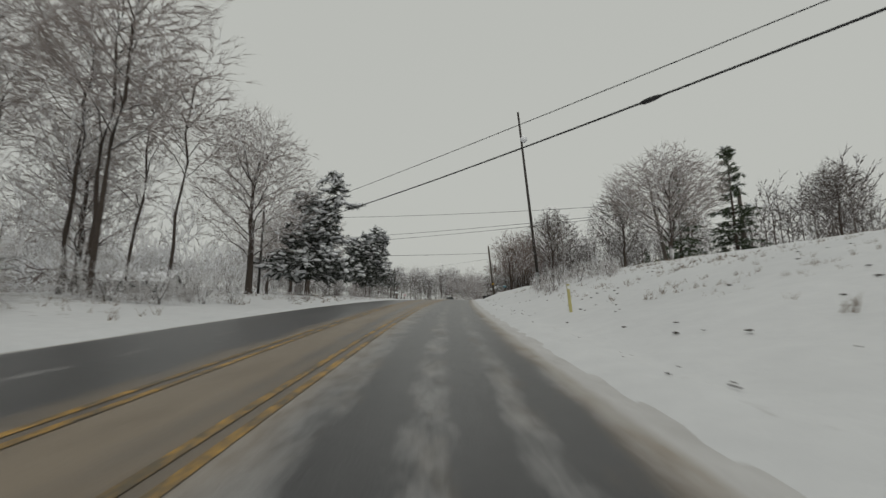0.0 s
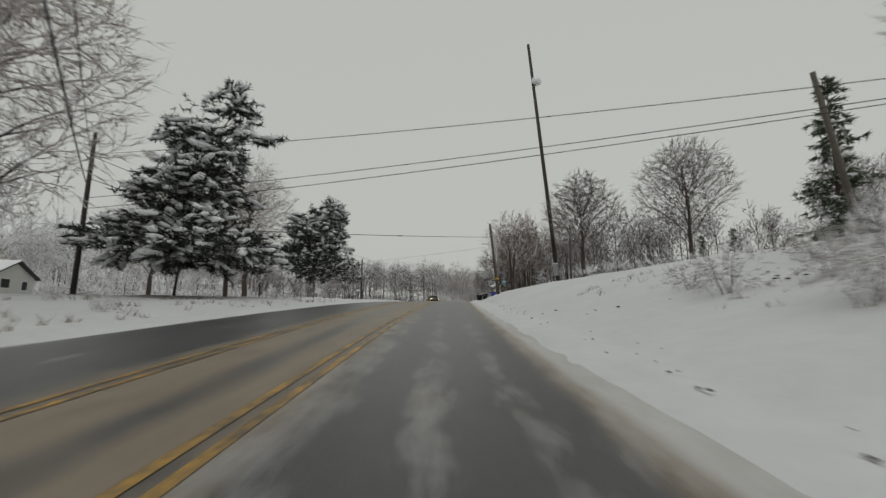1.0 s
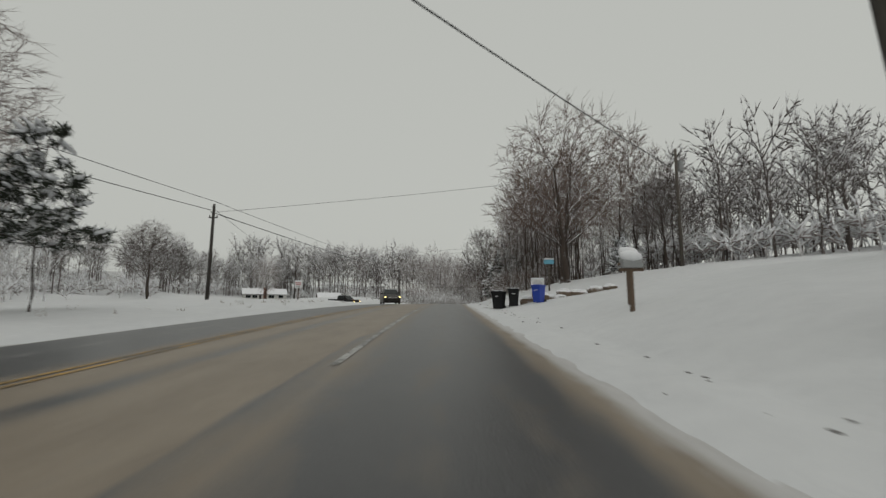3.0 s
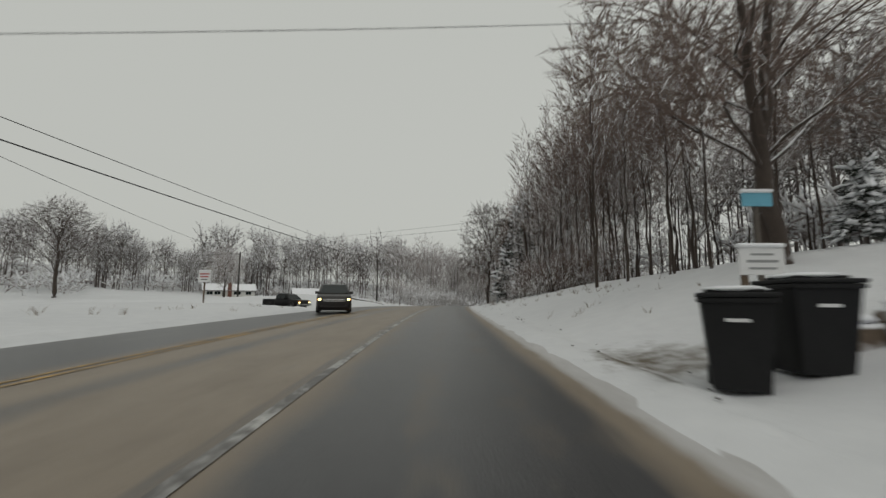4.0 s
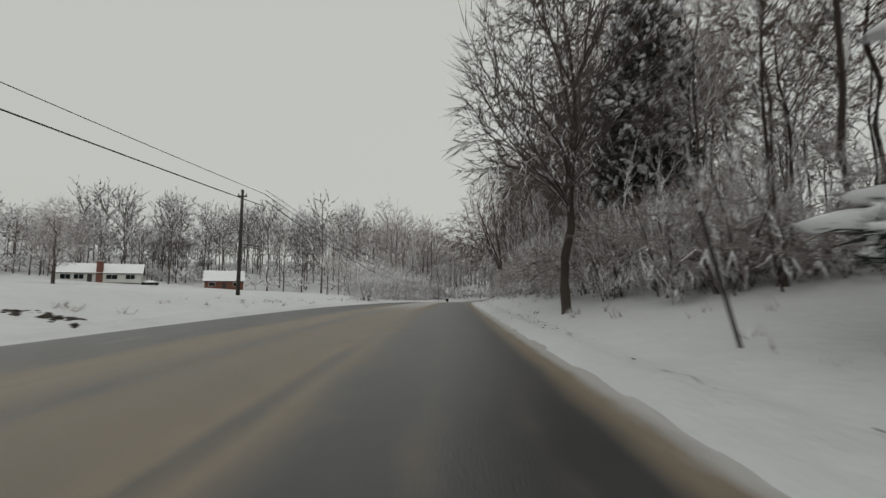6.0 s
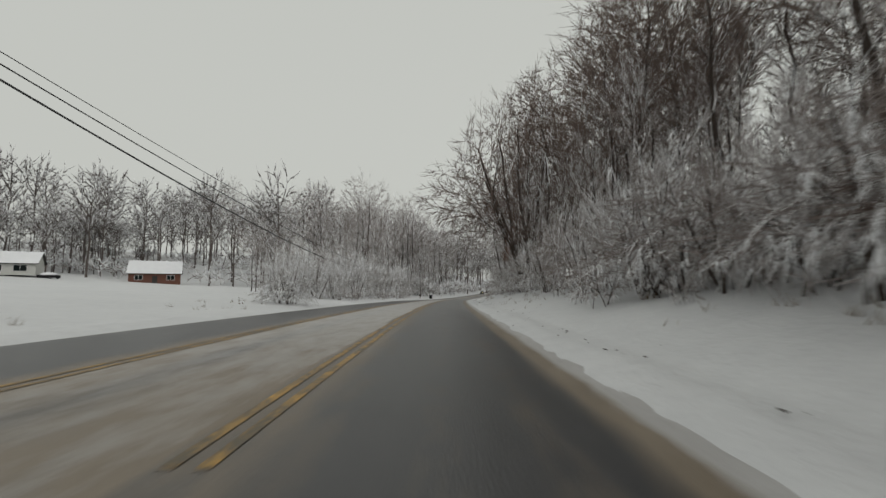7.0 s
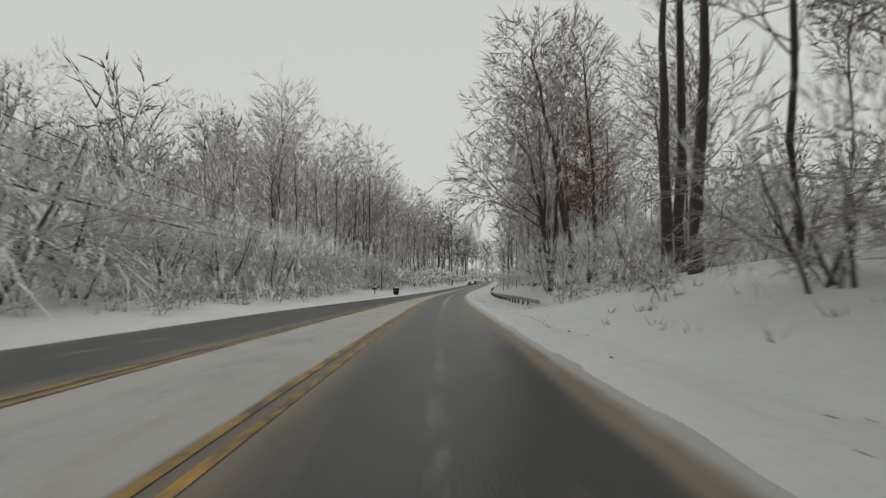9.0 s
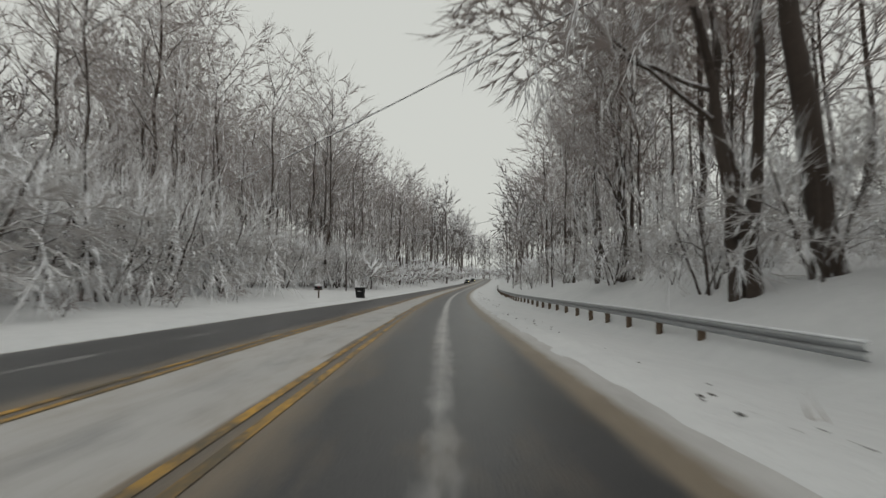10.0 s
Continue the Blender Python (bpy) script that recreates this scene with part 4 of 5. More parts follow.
shrubs = [snow_bush(55 + i, 1.6, 1.0, 70, TWIG_WHITE, "low leafless shrub on the bank with snow on its twigs", "low_shrub", 0.009, 1.2, 0.05, 0.05, 3, 0.8, 3) for i in range(2)]
scatter(shrubs, 56, 150, 228, 5.2, 9.5, 0.5, 1.3, 28, "low shrubs on the roadside bank", 1.1)
scatter(shrubs, 40, 130, 152, 6.2, 12, 0.8, 1.8, 33, "low shrubs on the roadside bank", 0.9)
scatter(shrubs, 8, 118, 137, 6.5, 10, 0.5, 1.1, 29, "low shrubs on the roadside bank", 1.1)
scatter(shrubs, 26, 205, 262, -12.5, -10.0, 0.5, 1.2, 30, "low shrubs across the road", 1.1)
plant(thickets[1], 189.8, -11.5, 0.8, label="big bush bowed under snow beside the road")
plant(thickets[2], 190.6, -10.9, 0.74, label="big bush bowed under snow beside the road")
plant(thickets[0], 189.5, -10.9, 0.85, label="big bush bowed under snow beside the road")
scatter(brush, 30, 170, 219, 6.8, 14, 0.9, 1.5, 8, "undergrowth at the wood's edge", 1.8)
scatter(thickets, 26, 150, 218, 7, 13, 0.6, 1.0, 16, "snowy undergrowth at the wood's edge", 2.6)
scatter(thickets, 16, 240, 310, 8.5, 18, 0.6, 1.0, 9, "snowy undergrowth", 2.2)
scatter(thickets, 14, 204.5, 217, -16, -12.0, 0.9, 1.25, 10, "snow bowed bushes along the road", 2.3)
scatter(thickets, 62, 217, 300, -23, -13.5, 1.25, 1.85, 18, "snow bowed bushes along the road", 2.1)
scatter(white_woods, 26, 206, 262, -27, -15, 0.38, 0.58, 17, "young snowy trees along the road", 2.6)
scatter(slim_woods, 34, 258, 335, -40, -12.5, 1.1, 1.55, 12, "snowy trees along the road", 3.2)
plant(poplars[0], 274, -29.9, 1.03)
plant(poplars[1], 285, -47.7, 1.05)
plant(poplars[0], 285, -75.5, 1.04)
plant(poplars[1], 268, -38, 0.9)
plant(poplars[0], 296, -30, 0.95)
for s, lat, k in ((288, -19, .86), (300, -17, .84), (316, -16, .86), (334, -15, .85), (350, -15, .9), (262, -24, .75)):
    plant(poplars[int(s) % 2], s, lat, k, None, "tall trees along the road")
scatter(poplars, 10, 275, 350, -80, -24, 0.75, 0.98, 13, "tall trees along the road", 7)
scatter(brush, 11, 18, 42, -18, -10.5, 0.14, 0.3, 19, "snow dusted weeds on the lawn's edge", 1.5)
scatter(brush, 7, 24, 36, 6.5, 11, 0.22, 0.4, 14, "low shrubs on the snowy bank", 1.2)
scatter(thickets, 6, 27, 34, 7, 12, 0.3, 0.45, 15, "low shrubs on the snowy bank", 1.5)


# ---- far woods, past counting ----
def far_woods(name, seed, kinds, areas, label, mat, category="woods"):
    rng = random.Random(seed)
    chunks_v, chunks_f, n = [], [], 0
    for count, s0, s1, l0, l1, low, high in areas:
        for _ in range(count):
            kind = rng.choice(kinds)
            place, _ = stand(rng.uniform(s0, s1), rng.uniform(l0, l1))
            if min((place.x + 58) ** 2 + (place.y - 268) ** 2, (place.x + 32) ** 2 + (place.y - 285) ** 2) < 200:
                continue
            a, k = rng.uniform(0, 6.3), rng.uniform(low, high)
            turn = np.array([[math.cos(a), -math.sin(a), 0], [math.sin(a), math.cos(a), 0], [0, 0, 1]]) * k
            chunks_v.append(kind[0] @ turn.T + np.array(place))
            chunks_f.append(kind[1] + n)
            n += len(kind[0])
    v, f = np.concatenate(chunks_v), np.concatenate(chunks_f)
    me = bpy.data.meshes.new(name)
    me.vertices.add(len(v))
    me.vertices.foreach_set("co", v.ravel())
    me.loops.add(f.size)
    me.loops.foreach_set("vertex_index", f.ravel())
    me.polygons.add(len(f))
    me.polygons.foreach_set("loop_start", np.arange(0, f.size, 3))
    me.materials.append(mat)
    me.update(calc_edges=True)
    me.validate()
    tagged(new(name, me), label, category, kind="stuff")


def as_triangles(vf):
    tris = []
    for q in vf[1]:
        tris += [(q[0], q[i], q[i + 1]) for i in range(1, len(q) - 1)]
    return np.array(vf[0], float), np.array(tris, int)


def far_tree(seed, wide, bole):
    wood, crown = bare_tree(seed, [(0, 0, (20 + bole) / 2 + 0.5, wide, wide, (20 - bole) / 2), (wide * .4, 0, 13, wide * .7, wide * .7, 3.5), (-wide * .3, wide * .3, 16, wide * .7, wide * .7, 3)], [(0.3, 0, bole + (20 - bole) * 0.5)], 80, bole, 1.25, 9, 0.054, 2, taper=0.26, thick=9, trunk_r=0.15)
    return as_triangles(merge(wood, crown))


def far_bush(seed):
    wood, crown = bare_tree(seed, [(0, 0, 2.3, 3.0, 3.0, 2.2)], [(0.8, 0, 2.4), (-0.8, 0.4, 2.2)], 17, 0.3, 0.7, 6, 0.09, 3, thick=9, taper=0.2, trunk_r=0.05)
    return as_triangles(merge(wood, crown))


simple = [far_tree(70 + i, 3.8 + 0.5 * i, 5.5 - 1.0 * i) for i in range(4)]
bushes = [far_bush(75 + i) for i in range(2)]
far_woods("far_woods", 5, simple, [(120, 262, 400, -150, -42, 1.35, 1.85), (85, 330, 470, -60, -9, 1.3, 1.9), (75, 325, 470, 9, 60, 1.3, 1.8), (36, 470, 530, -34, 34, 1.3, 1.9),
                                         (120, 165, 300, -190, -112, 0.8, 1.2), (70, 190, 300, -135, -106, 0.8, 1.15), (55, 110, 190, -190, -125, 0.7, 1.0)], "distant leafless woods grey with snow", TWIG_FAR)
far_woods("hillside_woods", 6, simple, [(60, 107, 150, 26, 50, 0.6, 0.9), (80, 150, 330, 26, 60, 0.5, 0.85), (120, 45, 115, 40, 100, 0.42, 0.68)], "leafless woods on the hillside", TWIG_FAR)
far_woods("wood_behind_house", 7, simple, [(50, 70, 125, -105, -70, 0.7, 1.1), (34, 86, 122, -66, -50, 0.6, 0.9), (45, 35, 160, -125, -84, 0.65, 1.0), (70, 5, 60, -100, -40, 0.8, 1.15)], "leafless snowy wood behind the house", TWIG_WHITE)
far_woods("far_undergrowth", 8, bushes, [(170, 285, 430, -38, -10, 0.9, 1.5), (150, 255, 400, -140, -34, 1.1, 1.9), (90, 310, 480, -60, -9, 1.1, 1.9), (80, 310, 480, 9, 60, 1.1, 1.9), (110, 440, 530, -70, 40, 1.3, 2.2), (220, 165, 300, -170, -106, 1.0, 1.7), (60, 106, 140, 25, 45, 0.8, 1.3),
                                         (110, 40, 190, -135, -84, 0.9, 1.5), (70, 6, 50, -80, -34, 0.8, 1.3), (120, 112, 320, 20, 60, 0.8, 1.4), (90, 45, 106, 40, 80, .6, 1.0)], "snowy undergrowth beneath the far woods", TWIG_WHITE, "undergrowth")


# ---- dry weeds standing out of the snow ----
def weeds():
    rng, v, f = random.Random(41), [], []
    for count, s0, s1, l0, l1, size in ((900, 0, 45, 6, 17, .16), (420, 4, 60, -18, -10, .26), (420, 104, 236, 3.8, 9.5, .22), (160, 150, 235, -14, -10.4, .22), (120, 60, 128, -16, -10.6, .22)):
        for _ in range(count):
            s, lat = rng.uniform(s0, s1), rng.uniform(l0, l1)
            if noise.noise(Vector((s * 0.3, lat * 0.3, 2))) < -0.05:
                continue
            p = stand(s, lat, 0.05)[0]
            for _ in range(rng.randint(4, 9)):
                a, tall = rng.uniform(0, 6.3), size * rng.uniform(0.5, 1.6)
                start = p + Vector((rng.uniform(-.12, .12), rng.uniform(-.12, .12), 0))
                spike(v, f, start, start + Vector((math.cos(a) * tall * .6, math.sin(a) * tall * .6, tall)), 0.012)
    tagged(new("dry_weeds", mesh_of("dry_weeds", v, f, WEED)), "dry brown weeds and grass sticking out of the snow", "weeds", kind="stuff")


weeds()


# ---- poles and cables ----
def utility_pole(s, lat, height, radius, mat, label, lean=0.0, arms=(), box_at=None, band=None, transformer=None, knob=None):
    place, head = stand(s, lat, 0.15)
    ob = thing("utility_pole", place, head, label, "utility pole", lean=(0, lean))
    part("post", tube([(0, 0, 0), (0, 0, height * .5), (0, 0, height)], [radius, radius * .86, radius * .68], 12), mat, ob, smooth=True)
    for z in arms:
        part("bracket", merge(box(-0.35, 0.35, -0.05, 0.05, z - 0.05, z + 0.05, 0.01), cylinder(-0.3, 0, z, z + 0.2, 0.04), cylinder(0.3, 0, z, z + 0.2, 0.04)), DARK_POLE, ob)
    if box_at:
        z, w, h = box_at
        part("meter_box", box(-w * 0.9, w * 0.1, -radius - 0.4, -radius + 0.05, z, z + h, 0.02), GREY_BOX, ob, "grey steel meter box capped with snow")
        part("snow_cap", box(-w * 0.95, w * 0.15, -radius - 0.43, -radius + 0.06, z + h, z + h + 0.09, 0.04), SNOW, ob)
    if band:
        part("marker_band", cylinder(0, 0, band, band + 0.18, radius * 0.97 + 0.012, radius * 0.95 + 0.012), SIGN_YELLOW, ob, "yellow marker band")
    if transformer:
        part("transformer", merge(cylinder(0.42, 0, transformer, transformer + 0.95, 0.24), cylinder(0.42, 0, transformer + 0.95, transformer + 1.05, 0.17)), GREY_BOX, ob)
    if knob:
        part("globe_lamp", lump(random.Random(3), 0.5, 0, knob, 0.75, 0.7, 0.7, 3, 0.03), SNOW, ob, "round snow covered fitting", smooth=True)
    return ob


utility_pole(81, 14.0, 36.0, 0.29, DARK_POLE, "very tall dark wooden pole with a box at its foot", -5.0, (), (1.2, 0.62, 1.6), None, None, 30.0)
utility_pole(73.5, 5.3, 8.7, 0.20, POLE_WOOD, "grey wooden utility pole with a yellow band", -6.0, (), None, 1.9)
utility_pole(109, 22, 11.6, 0.18, POLE_WOOD, "wooden utility pole with a transformer", 0.5, (11.0,), None, None, 9.4)
utility_pole(102.5, -19.0, 8.0, 0.15, DARK_POLE, "dark wooden utility pole at the field's edge", 0, (6.9,))
utility_pole(162.3, -39, 8.5, 0.16, DARK_POLE, "dark wooden utility pole by the side road", 0, ())
utility_pole(169, -15.9, 8.2, 0.15, DARK_POLE, "dark wooden utility pole beside the road", 0, (7.7,))
utility_pole(50, -24.5, 11.4, 0.17, DARK_POLE, "dark wooden utility pole among the lawn trees", 0, (10.7,))
utility_pole(46.6, 23.0, 10.4, 0.2, POLE_WOOD, "wooden utility pole before dark spruces", -8.0, ())
utility_pole(35, 24, 5.6, 0.2, POLE_WOOD, "short wooden pole carrying the cables over the bank", 0, ())


def cable(a, b, sag, radius, label, splice=None, mat=WIRE):
    """A cable between (s, lat, height over the road) ends."""
    p, q = Vector(spot(*a)), Vector(spot(*b))
    pts = [p.lerp(q, i / 24) - Vector((0, 0, sag * 4 * (i / 24) * (1 - i / 24))) for i in range(25)]
    ob = new("overhead_cable", mesh_of("overhead_cable", *tube(pts, [radius] * 25, 5), mat))
    tagged(ob, label, "cable", "overhead cables")
    if splice:
        i = int(splice * 24)
        d = (pts[i + 1] - pts[i])
        part("splice_case", tube([pts[i], pts[i] + d * 0.06, pts[i] + d * 0.18, pts[i] + d * 0.25], [radius, radius * 2.3, radius * 2.3, radius], 8), WIRE, ob)


HUNG = [((49.8, -24.5, 8.3), (-3.6, 18.3, 8.0), .94, .035, .72), ((50, -24.5, 9.8), (-3.1, 18.3, 8.3), .43, .018, 0),
        ((50, -24.5, 10.35), (35, 24, 8.9), .5, .018, 0), ((50, -24.5, 7.25), (35, 24, 8.6), .5, .018, 0), ((50, -24.5, 6.5), (35, 24, 8.5), .5, .018, 0),
        ((50.3, -24.5, 5.5), (109.8, 22, 13.6), .53, .03, .4), ((50, -24.5, 8.6), (102.1, -19, 7.7), .5, .025, 0), ((50, -24.5, 10.2), (102.1, -19, 8.5), .5, .02, 0),
        ((102.1, -19, 7.5), (109.8, 22, 13.9), .3, .014, 0), ((102.1, -19, 7.56), (173.7, -16.4, 8.54), .33, .035, 0), ((102.1, -19, 8.52), (173.7, -16.4, 9.63), .41, .02, 0),
        ((102.1, -19, 8.0), (162.3, -39, 8.8), .5, .016, 0), ((162.3, -39, 9.0), (148.5, -17.3, 7.85), .2, .03, 0), ((161.7, -39, 9.6), (121.6, 22, 7.8), .1, .011, 0), ((161.7, -39, 10.1), (121.6, 22, 8.5), .1, .011, 0), ((162.3, -39, 9.0), (150, -110, 8.0), .8, .018, 0),
        ((173.7, -16.4, 9.1), (238, -15, 4.6), 1.25, .045, 0), ((173.7, -16.4, 10.0), (244, -15, 6.6), .69, .02, 0), ((173.7, -16.4, 9.6), (241, -15, 5.6), .9, .03, 0),
        ((256.8, -15, 7.4), (230.7, 15, 9.8), .23, .03, 0), ((278, -15, 5.5), (262, 16, 9.0), .4, .025, 0)]
for a, b, sag, radius, splice in HUNG:
    white = b[:2] == (148.5, -17.3) or a[0] > 250
    cable(a, b, sag, radius, "overhead cable whitened by snow" if white else "thick black overhead cable with a splice case" if splice else "thick black overhead cable" if radius > .025 else "thin black overhead cable between poles", splice, WIRE_SNOW if white else WIRE)


# ---- vehicles ----
def loft(rings):
    """A closed skin over rings of points of equal number."""
    v, f, n = [], [], len(rings[0])
    for i, ring in enumerate(rings):
        v += ring
        if i:
            a = n * (i - 1)
            f += [(a + k, a + (k + 1) % n, a + n + (k + 1) % n, a + n + k) for k in range(n)]
    f += [tuple(range(n))[::-1], tuple(range(len(v) - n, len(v)))]
    return v, f


def body_ring(y, w, z0, z1):
    half = [(w * .90, z0), (w * .99, z0 + .12), (w, (z0 + z1) / 2), (w * .985, z1 - .10), (w * .93, z1 - .02), (w * .80, z1)]
    return [(x, y, z) for x, z in half] + [(-x, y, z) for x, z in reversed(half)]


def cabin_ring(y, w, z0, z1):
    t = (z1 - z0)
    half = [(w, z0), (w - .10 * t, z0 + .5 * t), (w - .24 * t, z1 - .07), (w - .34 * t, z1)]
    return [(x, y, z) for x, z in half] + [(-x, y, z) for x, z in reversed(half)]


def wheel(ob, x, y, r, width):
    side = 1 if x > 0 else -1
    profile = [(r * .66, -width / 2), (r * .95, -width / 2 + .01), (r, -width / 2 + .05), (r, width / 2 - .05), (r * .95, width / 2 - .01), (r * .66, width / 2)]
    v, f, n = [], [], 20
    for k in range(n):
        a = 6.2832 * k / n
        v += [(x + q, y + p * math.cos(a), r + p * math.sin(a)) for p, q in profile]
    m = len(profile)
    f = [(k * m + i, k * m + i + 1, ((k + 1) % n) * m + i + 1, ((k + 1) % n) * m + i) for k in range(n) for i in range(m - 1)]
    w = part("wheel", (v, f), RUBBER, ob, "black tyre wet with slush", smooth=True)
    spokes = [tube([(x + side * (width / 2 - .05), y, r), (x + side * (width / 2 - .03), y + r * .62 * math.cos(k * 1.2566), r + r * .62 * math.sin(k * 1.2566))], [.05, .04], 5) for k in range(5)]
    disc = tube([(x + side * (width / 2 - .09), y, r), (x + side * (width / 2 - .07), y, r)], [r * .66, r * .66], 20)
    part("rim", merge(disc, *spokes), ALLOY, w, "grey alloy rim")


def glazing(ob, name, pts):
    """A pane a finger thick, proud of the shell."""
    p = [Vector(q) for q in pts]
    n = (p[1] - p[0]).cross(p[3] - p[0]).normalized() * 0.012
    v = [tuple(q) for q in p] + [tuple(q + n) for q in p]
    part(name, (v, [(3, 2, 1, 0), (4, 5, 6, 7)] + [(k, (k + 1) % 4, 4 + (k + 1) % 4, 4 + k) for k in range(4)]), GLASS, ob)


def lamps(ob, y, z, x, w, h, glow=True, label="lit headlamp"):
    for side in (-1, 1):
        lens = part("headlight", box(side * x - w / 2, side * x + w / 2, y - 0.03, y + 0.10, z - h / 2, z + h / 2, 0.02), LIGHT_WARM if glow else GLASS, ob, label)
    return lens


def minivan(s, lat, turn=0.0):
    place = Vector(spot(s, lat, 0.03))
    ob = thing("minivan", place, math.degrees(np.interp(s, LINE_S, LINE_A)) + turn, "dark grey minivan with lit headlamps standing in the oncoming lane", "car")
    lower = [(-2.57, .60, .38, .74), (-2.50, .84, .20, .86), (-2.34, .94, .15, .95), (-1.95, .98, .15, 1.02), (-1.35, 1.0, .15, 1.10), (0, 1.0, .15, 1.12), (1.6, 1.0, .15, 1.14),
             (2.3, .97, .20, 1.14), (2.52, .90, .28, 1.06)]
    part("body", loft([body_ring(*r) for r in lower]), PAINT_GREY, ob, smooth=True)
    upper = [(-1.52, .90, 1.05, 1.09), (-1.05, .91, 1.06, 1.38), (-.55, .92, 1.08, 1.64), (-.2, .92, 1.08, 1.70), (.6, .92, 1.10, 1.74), (1.6, .92, 1.10, 1.72), (2.15, .90, 1.10, 1.64), (2.42, .88, 1.06, 1.12)]
    part("cabin", loft([cabin_ring(*r) for r in upper]), PAINT_GREY, ob, smooth=True)
    glazing(ob, "windscreen", [(.80, -1.50, 1.12), (.66, -.60, 1.62), (-.66, -.60, 1.62), (-.80, -1.50, 1.12)])
    for side in (-1, 1):
        for y0, y1, ya, yb in ((-.72, .15, -.35, .15), (.25, 1.2, .25, 1.2), (1.3, 2.1, 1.3, 1.95)):
            pts = [(side * .915, y0, 1.16), (side * .915, y1, 1.16), (side * .775, yb, 1.60), (side * .775, ya, 1.60)]
            glazing(ob, "side_window", pts if side > 0 else pts[::-1])
        part("mirror", box(side * 1.0 - .11, side * 1.0 + .11, -1.02, -.86, 1.08, 1.24, .04), PAINT_GREY, ob)
        for y in (-1.55, 1.5):
            wheel(ob, side * .88, y, .34, .23)
        part("indicator", box(side * .90 - .05, side * .90 + .05, -2.44, -2.30, .70, .80, .015), AMBER, ob, "amber indicator lens")
        part("fog_lamp", box(side * .66 - .09, side * .66 + .09, -2.60, -2.5, .34, .41, .02), DARK_TRIM, ob)
        part("roof_rail", tube([(side * .60, -.2, 1.72), (side * .60, .3, 1.78), (side * .60, 1.7, 1.76), (side * .60, 2.0, 1.70)], [.022] * 4, 6), DARK_TRIM, ob)
    lamps(ob, -2.50, .75, .72, .27, .10)
    for z in (.66, .74):
        part("grille_bar", box(-.58, .58, -2.60, -2.50, z - .022, z + .022, .008), CHROME, ob, "chrome grille bar")
    part("grille", box(-.54, .54, -2.575, -2.50, .58, .80, .02), DARK_TRIM, ob)
    part("air_intake", box(-.58, .58, -2.57, -2.44, .30, .46, .03), DARK_TRIM, ob)
    part("wiper_cowl", box(-.82, .82, -1.58, -1.48, 1.06, 1.10, .015), DARK_TRIM, ob)


def pickup(s, lat, turn):
    place = Vector(spot(s, lat, float(rise(s, lat)[0]) + 0.04))
    ob = thing("pickup_truck", place, turn, "black pickup truck with its headlamps on waiting at the junction", "truck")
    lower = [(-2.70, .70, .55, 1.00), (-2.62, .90, .48, 1.08), (-2.3, .95, .45, 1.13), (-1.3, .97, .45, 1.18), (.75, .97, .45, 1.18), (.80, .96, .45, 1.18)]
    part("body", loft([body_ring(*r) for r in lower]), PAINT_BLACK, ob, smooth=True)
    part("cabin", loft([cabin_ring(*r) for r in ((-1.38, .90, 1.12, 1.17), (-.75, .90, 1.14, 1.72), (-.3, .90, 1.14, 1.84), (.55, .90, 1.14, 1.83), (.78, .89, 1.12, 1.70))]), PAINT_BLACK, ob, smooth=True)
    bed = merge(box(-.97, -.89, .84, 2.72, .55, 1.22, .02), box(.89, .97, .84, 2.72, .55, 1.22, .02), box(-.93, .93, .84, .92, .55, 1.20, .02), box(-.93, .93, 2.64, 2.72, .55, 1.22, .02), box(-.9, .9, .88, 2.68, .55, .68, .01))
    part("cargo_bed", bed, PAINT_BLACK, ob)
    part("bed_snow", lump(random.Random(5), 0, 1.78, .72, .86, .86, .16, 2, .12), SNOW, ob, "snow lying in the cargo bed", smooth=True)
    glazing(ob, "windscreen", [(.80, -1.33, 1.20), (.66, -.80, 1.68), (-.66, -.80, 1.68), (-.80, -1.33, 1.20)])
    for side in (-1, 1):
        for y0, y1, ya, yb in ((-.80, -.05, -.55, -.05), (.05, .66, .05, .62)):
            pts = [(side * .905, y0, 1.22), (side * .905, y1, 1.22), (side * .755, yb, 1.70), (side * .755, ya, 1.70)]
            glazing(ob, "side_window", pts if side > 0 else pts[::-1])
        part("mirror", box(side * 1.02 - .12, side * 1.02 + .12, -.92, -.78, 1.14, 1.36, .04), PAINT_BLACK, ob)
        for y in (-1.72, 1.72):
            wheel(ob, side * .86, y, .39, .26)
        part("turn_lens", box(side * .66 - .20, side * .66 + .20, -2.70, -2.60, .93, 1.02, .015), AMBER, ob, "amber lens over the headlamp")
        part("wheel_arch", tube([(side * .975, -1.72 + .48 * math.cos(a), .42 + .48 * math.sin(a)) for a in np.linspace(0.1, 3.04, 9)], [.035] * 9, 5), DARK_TRIM, ob)
        part("wheel_arch", tube([(side * .975, 1.72 + .48 * math.cos(a), .42 + .48 * math.sin(a)) for a in np.linspace(0.1, 3.04, 9)], [.035] * 9, 5), DARK_TRIM, ob)
    lamps(ob, -2.68, .84, .68, .20, .10)
    part("grille", box(-.44, .44, -2.73, -2.62, .80, 1.04, .02), DARK_TRIM, ob)
    part("bumper", box(-.98, .98, -2.84, -2.62, .52, .70, .04), CHROME, ob, "chrome front bumper")
    part("rear_bumper", box(-.95, .95, 2.70, 2.84, .52, .66, .03), CHROME, ob)


